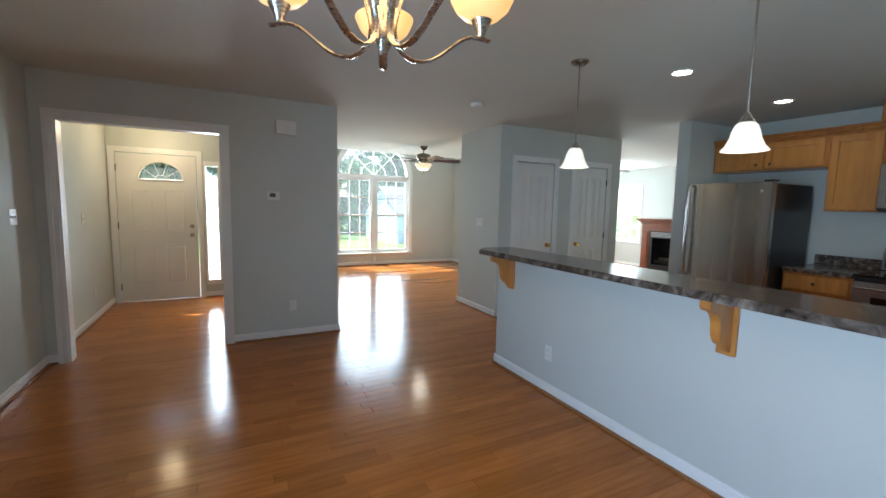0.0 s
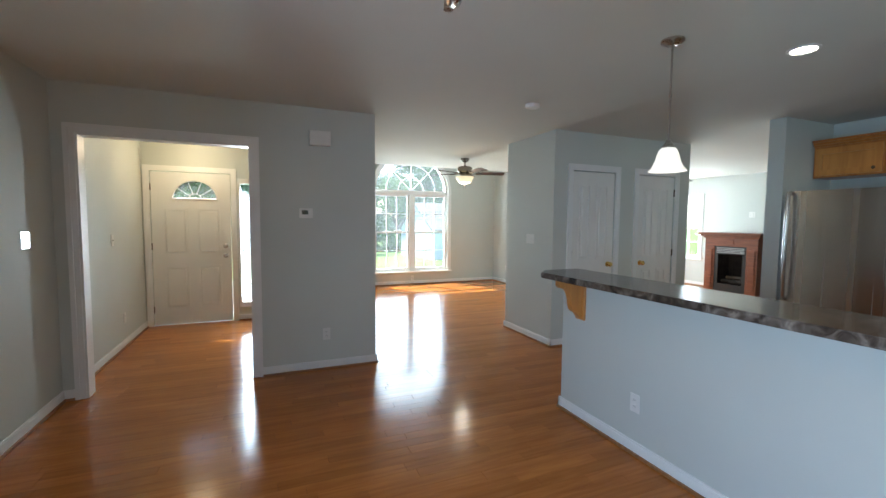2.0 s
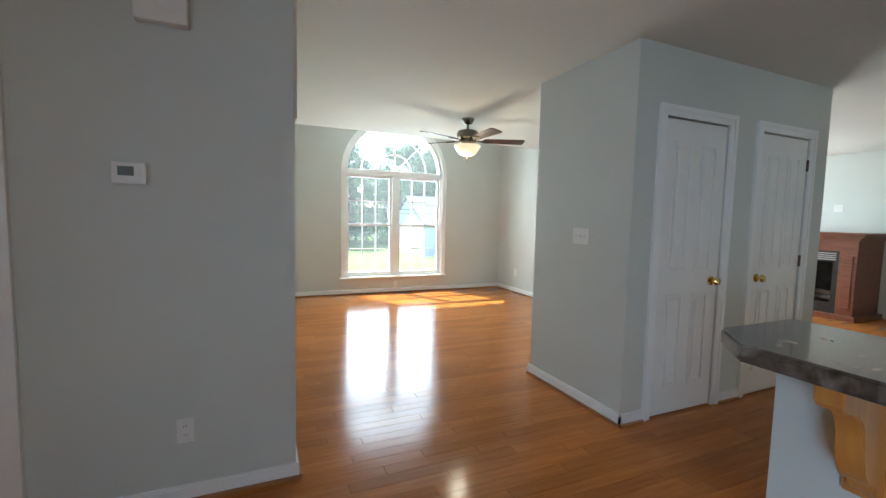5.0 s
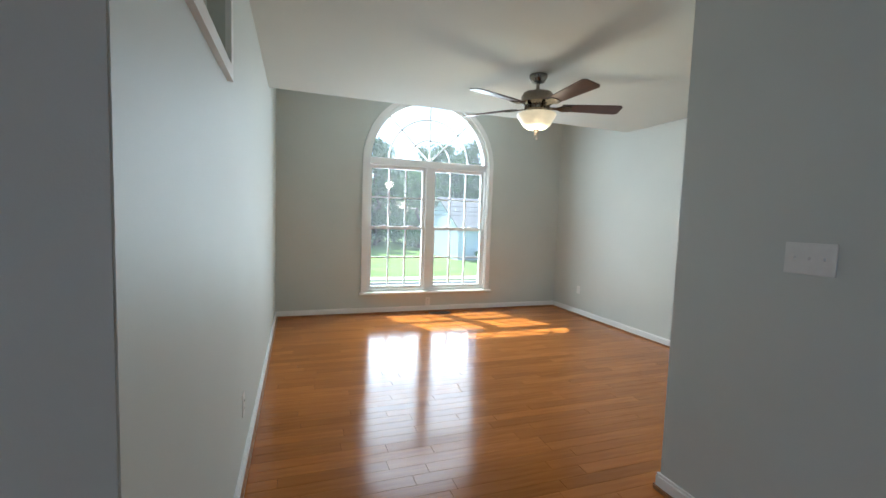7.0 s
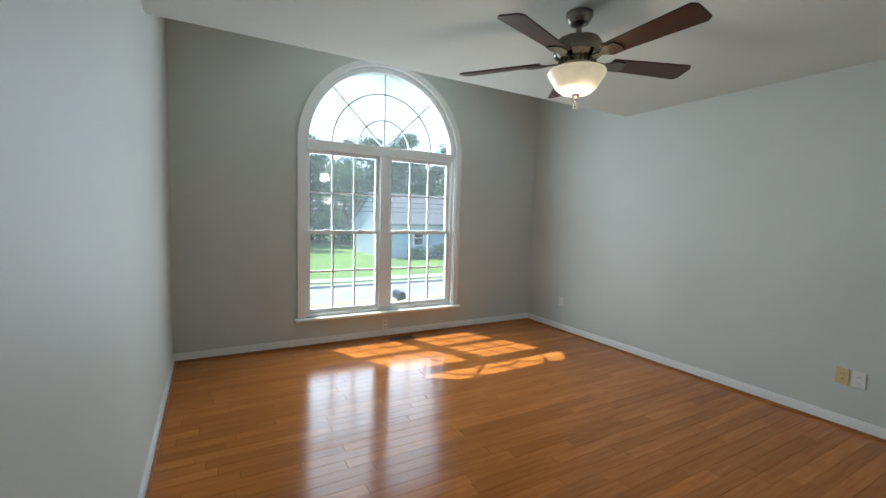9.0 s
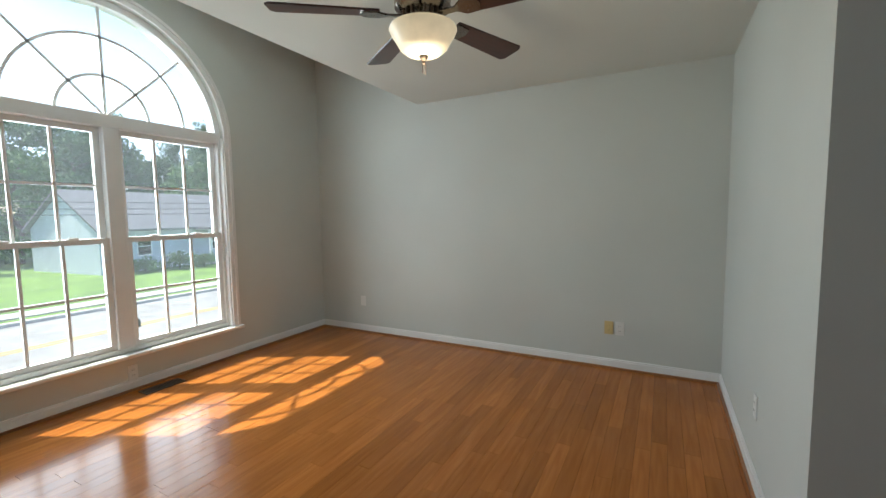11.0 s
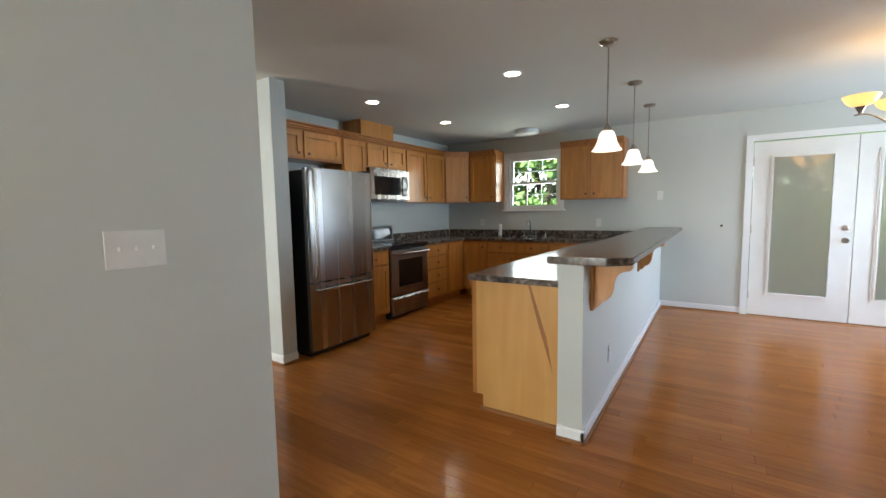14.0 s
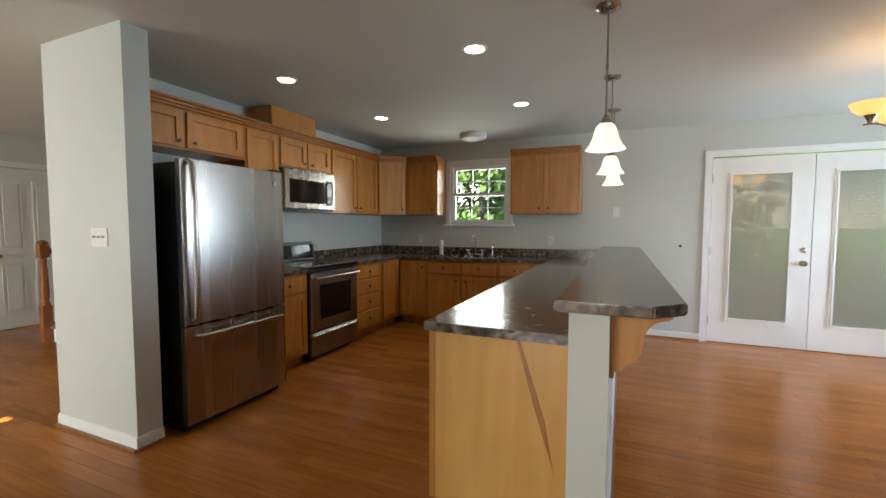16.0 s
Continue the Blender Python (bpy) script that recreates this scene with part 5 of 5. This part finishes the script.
part("cap", lathe([(0.03, 1.10), (0.055, 1.115), (0.05, 1.13), (0.02, 1.15), (0, 1.155)], 20), RAILW, nw, smooth=True)
part("handrail", tube([(0, -0.04, 1.02), (0, -0.12, 1.04), (0, -0.9, 1.60)], 0.032, 10), RAILW, nw, smooth=True)
ss = thing("stairs", pose(6.9, 1.88, 0), "stairs with white risers and oak treads", "stairs", kind="structure")
for _i in range(5):
    part("riser", boxes(((0, -0.25 * (_i + 1), 0), (1.1, -0.25 * _i - 0.02, 0.18 * (_i + 1) - 0.025))), TRIM, ss)
    part("tread", boxes(((0, -0.25 * (_i + 1) - 0.02, 0.18 * (_i + 1) - 0.025), (1.12, -0.25 * _i + 0.01, 0.18 * (_i + 1))), bevel=0.006), RAILW, ss)

# ---- outside ----
GZ = -2.2


def grass_mat():
    m = mat("lawn", (0.115, 0.20, 0.030), 0.9, 0, 0.5, 0.35, 1.0, 25, dark=(0.055, 0.12, 0.018))
    return m


GRASS = grass_mat()
ROAD = mat("asphalt_worn", (0.29, 0.29, 0.28), 0.9, 0, 1.2, 0.12, 0.6, 60)
CONC = mat("concrete", (0.45, 0.44, 0.41), 0.85, 0, 2, 0.1, 0.4, 50)
PAINTY = mat("road_yellow", (0.55, 0.36, 0.06), 0.8, 0, 8, 0.15)
SIDING = mat("white_siding", (0.52, 0.57, 0.63), 0.6, 0, 1.5, 0.04)
ROOF = mat("grey_shingles", (0.17, 0.17, 0.18), 0.9, 0, 6, 0.2, 0.8, 30)
BARK = mat("bark", (0.09, 0.065, 0.045), 0.95, 0, 8, 0.3, 0.8, 20)
LEAF = mat("foliage", (0.075, 0.15, 0.045), 0.7, 0, 0.9, 0.4, dark=(0.02, 0.05, 0.012))
LEAF2 = mat("foliage_pale", (0.10, 0.19, 0.05), 0.7, 0, 0.9, 0.4, dark=(0.04, 0.09, 0.02))
structure("ground", boxes(((-600, -600, GZ - 0.3), (600, 900, GZ))), GRASS, "mown green lawn reaching to the woods", "ground")
structure("road", boxes(((-150, 17.2, GZ), (150, 24.5, GZ + 0.03))), ROAD, "pale worn asphalt road in front of the house", "road")
structure("road_line", boxes(((-150, 20.65, GZ + 0.03), (150, 20.75, GZ + 0.036)), ((-150, 20.9, GZ + 0.03), (150, 21.0, GZ + 0.036))), PAINTY, "double yellow road line", "road marking")
structure("kerb", boxes(((-150, 24.5, GZ), (150, 24.75, GZ + 0.14)), ((-150, 26.0, GZ), (150, 27.1, GZ + 0.05))), CONC, "concrete kerb and pavement", "kerb")


def house(x, y, w, d, h, turn, label):
    o = thing("house", pose(x, y, GZ, 0, 0, turn), label, "house")
    bm = bmesh.new()
    z = 0.0
    while z < h:
        box(bm, (-w / 2, -d / 2 - 0.008 * ((z * 5) % 1), z), (w / 2, d / 2, min(z + 0.19, h)))
        z += 0.2
    box(bm, (-w / 2 + 0.02, -d / 2 + 0.02, 0), (w / 2 - 0.02, d / 2 - 0.02, h))
    part("wall", bm, SIDING, o)
    part("gable", prism([(-d / 2, h), (d / 2, h), (0, h + d * 0.32)], w, Matrix(((0, 0, 1, -w / 2), (1, 0, 0, 0), (0, 1, 0, 0), (0, 0, 0, 1)))), SIDING, o)
    t = d / 2 + 0.4
    zr = h + d * 0.32 + 0.06
    s = d * 0.32 / (d / 2)
    for sg in (-1, 1):
        part("roof", prism([(0, zr), (sg * t, zr - s * t), (sg * t, zr - s * t + 0.14), (0, zr + 0.14)], w + 0.6, Matrix(((0, 0, 1, -w / 2 - 0.3), (1, 0, 0, 0), (0, 1, 0, 0), (0, 0, 0, 1)))), ROOF, o)
    part("porch_floor", boxes(((-0.3, -d / 2 - 1.6, 0), (w / 2 - 0.4, -d / 2 - 0.01, 0.4))), CONC, o)
    part("porch_roof", boxes(((-0.4, -d / 2 - 1.8, h - 0.25), (w / 2 - 0.2, -d / 2 - 0.01, h - 0.05))), ROOF, o)
    for px in (-0.2, w / 4, w / 2 - 0.5):
        part("porch_post", boxes(((px - 0.07, -d / 2 - 1.6, 0.4), (px + 0.07, -d / 2 - 1.46, h - 0.25))), TRIM, o)
    for wx in (-w * 0.3, w * 0.12, w * 0.38):
        wd = part("window", boxes(((wx - 0.5, -d / 2 - 0.04, 1.0), (wx + 0.5, -d / 2 - 0.009, 2.3))), TRIM, o)
        part("pane", boxes(((wx - 0.42, -d / 2 - 0.05, 1.08), (wx + 0.42, -d / 2 - 0.041, 1.62)), ((wx - 0.42, -d / 2 - 0.05, 1.68), (wx + 0.42, -d / 2 - 0.041, 2.22))), BLACKG, wd)
    part("door", boxes(((w * 0.24 - 0.45, -d / 2 - 0.04, 0.4), (w * 0.24 + 0.45, -d / 2 - 0.009, 2.45))), CHERRY, o)
    return o


house(20.5, 41.0, 13.5, 7.5, 2.9, 6, "white sided house with a grey gable roof across the road")
house(-25.0, 52.0, 10.0, 7.0, 2.8, -4, "white sided house with a grey gable roof far across the road")


def leaf_cloud(bm, centre, radius, count, rng, size, flat=0.75):
    for _ in range(count):
        v = Vector((rng.gauss(0, 1), rng.gauss(0, 1), rng.gauss(0, 1)))
        v = v.normalized() * radius * rng.random() ** 0.45
        v.z *= flat
        p = Vector(centre) + v
        n = Vector((rng.gauss(0, 1), rng.gauss(0, 1), rng.gauss(0, 1) + 0.5)).normalized()
        a = n.orthogonal().normalized()
        b = n.cross(a)
        s = size * rng.uniform(0.6, 1.4)
        q = [bm.verts.new(p + a * s * x + b * s * y) for x, y in ((-1, 0), (-0.2, -0.55), (1, 0), (-0.1, 0.6))]
        bm.faces.new(q)


def tree_proto(seed, height, spread, material, pine=False):
    rng = random.Random(seed)
    t = thing("tree", pose(0, 0, -60), "tall green tree at the edge of the woods", "tree", "trees across the road")
    pts = [(rng.uniform(-0.15, 0.15) * k, rng.uniform(-0.15, 0.15) * k, height * 0.9 * k / 6) for k in range(7)]
    bm = bmesh.new()
    rings = []
    for i, (x, y, z) in enumerate(pts):
        r = 0.22 * (1 - i / 7.5) + 0.02
        rings.append([bm.verts.new((x + r * math.cos(a * math.pi / 4), y + r * math.sin(a * math.pi / 4), z)) for a in range(8)])
    for a, b in zip(rings, rings[1:]):
        for k in range(8):
            bm.faces.new((a[k], a[(k + 1) % 8], b[(k + 1) % 8], b[k]))
    part("trunk", bm, BARK, t, smooth=True)
    crown = bmesh.new()
    limbs = bmesh.new()
    for i in range(32):
        f = rng.uniform(0.10 if not pine else 0.16, 1.0)
        ang = rng.uniform(0, 6.283)
        reach = spread * (1.15 - f * 0.8) * rng.uniform(0.4, 1.0)
        z = height * f
        c = (reach * math.cos(ang), reach * math.sin(ang), z)
        leaf_cloud(crown, c, spread * rng.uniform(0.22, 0.42), 170, rng, 0.16)
        tb = tube([(0, 0, z - reach * 0.5), ((c[0]) * 0.6, c[1] * 0.6, z - reach * 0.2), c], 0.04, 5)
        me = bpy.data.meshes.new("tmp")
        tb.to_mesh(me)
        tb.free()
        limbs.from_mesh(me)
        bpy.data.meshes.remove(me)
    part("limbs", limbs, BARK, t)
    part("crown", crown, material, t)
    return t


protos = [tree_proto(3, 11.0, 3.7, LEAF), tree_proto(5, 13.5, 3.3, LEAF, True), tree_proto(8, 9.0, 3.8, LEAF2)]
_rng = random.Random(11)
spots = []
for _i in range(118):
    spots.append((_rng.uniform(-38, 62), _rng.uniform(50, 66)))
spots += [(-8, 44), (-13, 47), (-2, 48), (3, 49), (27, 47), (30, 50)]
for _k, (_x, _y) in enumerate(spots):
    p = protos[_k % 3]
    s = _rng.uniform(0.8, 1.15)
    m = pose(_x, _y, GZ, 0, 0, _rng.uniform(0, 360))
    if _k < 3:
        p.matrix_world = m
    else:
        copy_thing(p, m)
# trees behind the house, seen through the sink window
for _k, (_x, _y) in enumerate(((2, -16), (6, -18), (9, -15), (13, -19), (-2, -20), (4, -23), (10, -24), (7.5, -12.5), (3.5, -13), (5.2, -14.5), (11, -13.5), (0, -14))):
    copy_thing(protos[(_k * 2) % 3], pose(_x, _y, GZ, 0, 0, _k * 71))
    

def shrub(x, y, r, material, seed):
    rng = random.Random(seed)
    t = thing("shrub", pose(x, y, GZ), "rounded leafy green shrub by the porch", "shrub", "shrubs across the road")
    bm = bmesh.new()
    for _ in range(7):
        leaf_cloud(bm, (rng.uniform(-r, r) * 0.6, rng.uniform(-r, r) * 0.6, r * rng.uniform(0.45, 0.9)), r * 0.6, 160, rng, 0.07)
    part("foliage", bm, material, t)
    part("stem", tube([(0, 0, 0), (0.03, 0, r * 0.5), (0, 0, r)], 0.04, 6), BARK, t)


for _k, (_x, _y, _r) in enumerate(((16.2, 35.6, 0.8), (18.2, 35.2, 1.0), (19.8, 35.0, 0.9), (22.0, 34.6, 0.9), (2.2, 31.0, 1.1), (24.0, 34.6, 1.0))):
    shrub(_x, _y, _r, LEAF if _k % 2 else LEAF2, 40 + _k)

mb = thing("mailbox", pose(6.3, 16.4, GZ), "dark mailbox on a post by the road", "mailbox")
part("post", boxes(((-0.05, -0.05, 0), (0.05, 0.05, 1.05)), bevel=0.006), BARK, mb)
_arch = [(-0.11, 0), (0.11, 0)] + [(0.11 * math.cos(math.pi * i / 10), 0.12 + 0.11 * math.sin(math.pi * i / 10)) for i in range(11)]
part("box", prism(_arch, 0.5, pose(0, 0.25, 1.05, 90)), BLACK, mb)
part("flag", boxes(((0.115, -0.1, 1.15), (0.12, -0.06, 1.30))), CHERRY, mb)
pl = thing("power_line", pose(0, 27.5, GZ), "overhead cables strung between two wooden poles", "cable")
for _x in (-45, 45):
    part("pole", tube([(_x, 0, 0), (_x, 0, 6.2)], 0.13, 10), BARK, pl)
    part("cross_arm", boxes(((_x - 0.05, -0.5, 4.7), (_x + 0.05, 0.5, 4.82))), BARK, pl)
for _z, _y in ((4.75, 0.4), (4.45, 0.13), (4.2, 0.13)):
    part("cable", tube([(-45 + 4.5 * i, _y, _z - 0.5 * (1 - (i / 10 - 1) ** 2)) for i in range(21)], 0.016, 5), BLACK, pl)

# ---- floor planks, last ----
PW, PT = 0.082, 0.014
rng = random.Random(21)
LENGTHS = (0.55, 0.75, 0.95, 1.2)


def plank_mesh(length):
    b = bmesh.new()
    box(b, (0.0007, 0.0005, -PT), (length - 0.0005, PW - 0.0005, -0.0006))
    vs = [b.verts.new(v) for v in ((0.001, 0.001, 0), (length - 0.001, 0.001, 0), (length - 0.001, PW - 0.001, 0), (0.001, PW - 0.001, 0))]
    b.verts.ensure_lookup_table()
    top = [f for f in b.faces if f.normal.z > 0.9][0]
    lo = sorted(top.verts, key=lambda v: math.atan2(v.co.y - PW / 2, v.co.x - length / 2))
    hi = sorted(vs, key=lambda v: math.atan2(v.co.y - PW / 2, v.co.x - length / 2))
    b.faces.remove(top)
    for i in range(4):
        b.faces.new((lo[i], lo[(i + 1) % 4], hi[(i + 1) % 4], hi[i]))
    b.faces.new(hi)
    me = bpy.data.meshes.new("plank")
    b.to_mesh(me)
    b.free()
    me.materials.append(PLANK)
    return me


floor = tagged(new("floor"), "glossy orange-brown oak strip floor", "floor", kind="structure")
meshes = [plank_mesh(v) for v in LENGTHS]
verts, faces = [], []
count = 0
y = YB - 0.02
while y < YW + 0.05:
    x = (XW if y < YF else XL) - 0.1
    x_end = XFAM + 0.05 if y < 8.0 else XR + 0.1
    first = rng.uniform(0.2, 0.55)
    while x < x_end:
        k = rng.randrange(4)
        ln = first or min(LENGTHS[k], x_end + 0.02 - x)
        if not first and ln == LENGTHS[k] and count < 300 and 0.6 < x + ln / 2 < 3.6 and 2.9 < y < 8.4:
            o = new("plank", meshes[k])
            o.parent = floor
            o.location = (x, y, 0)
            count += 1
        else:
            b0 = len(verts)
            for z, g in ((-PT, 0.0005), (-0.0006, 0.0005), (0.0, 0.001)):
                verts += [(x + g, y + g, z), (x + ln - g, y + g, z), (x + ln - g, y + PW - g, z), (x + g, y + PW - g, z)]
            for q in (0, 4):
                for i in range(4):
                    j = (i + 1) % 4
                    faces.append((b0 + q + i, b0 + q + j, b0 + q + 4 + j, b0 + q + 4 + i))
            faces.append((b0 + 8, b0 + 9, b0 + 10, b0 + 11))
        x += ln
        first = 0
    y += PW
me = bpy.data.meshes.new("planks")
me.from_pydata(verts, [], faces)
me.materials.append(PLANKS)
rest = new("planks", me)
rest.parent = floor
tagged(rest, kind="stuff")
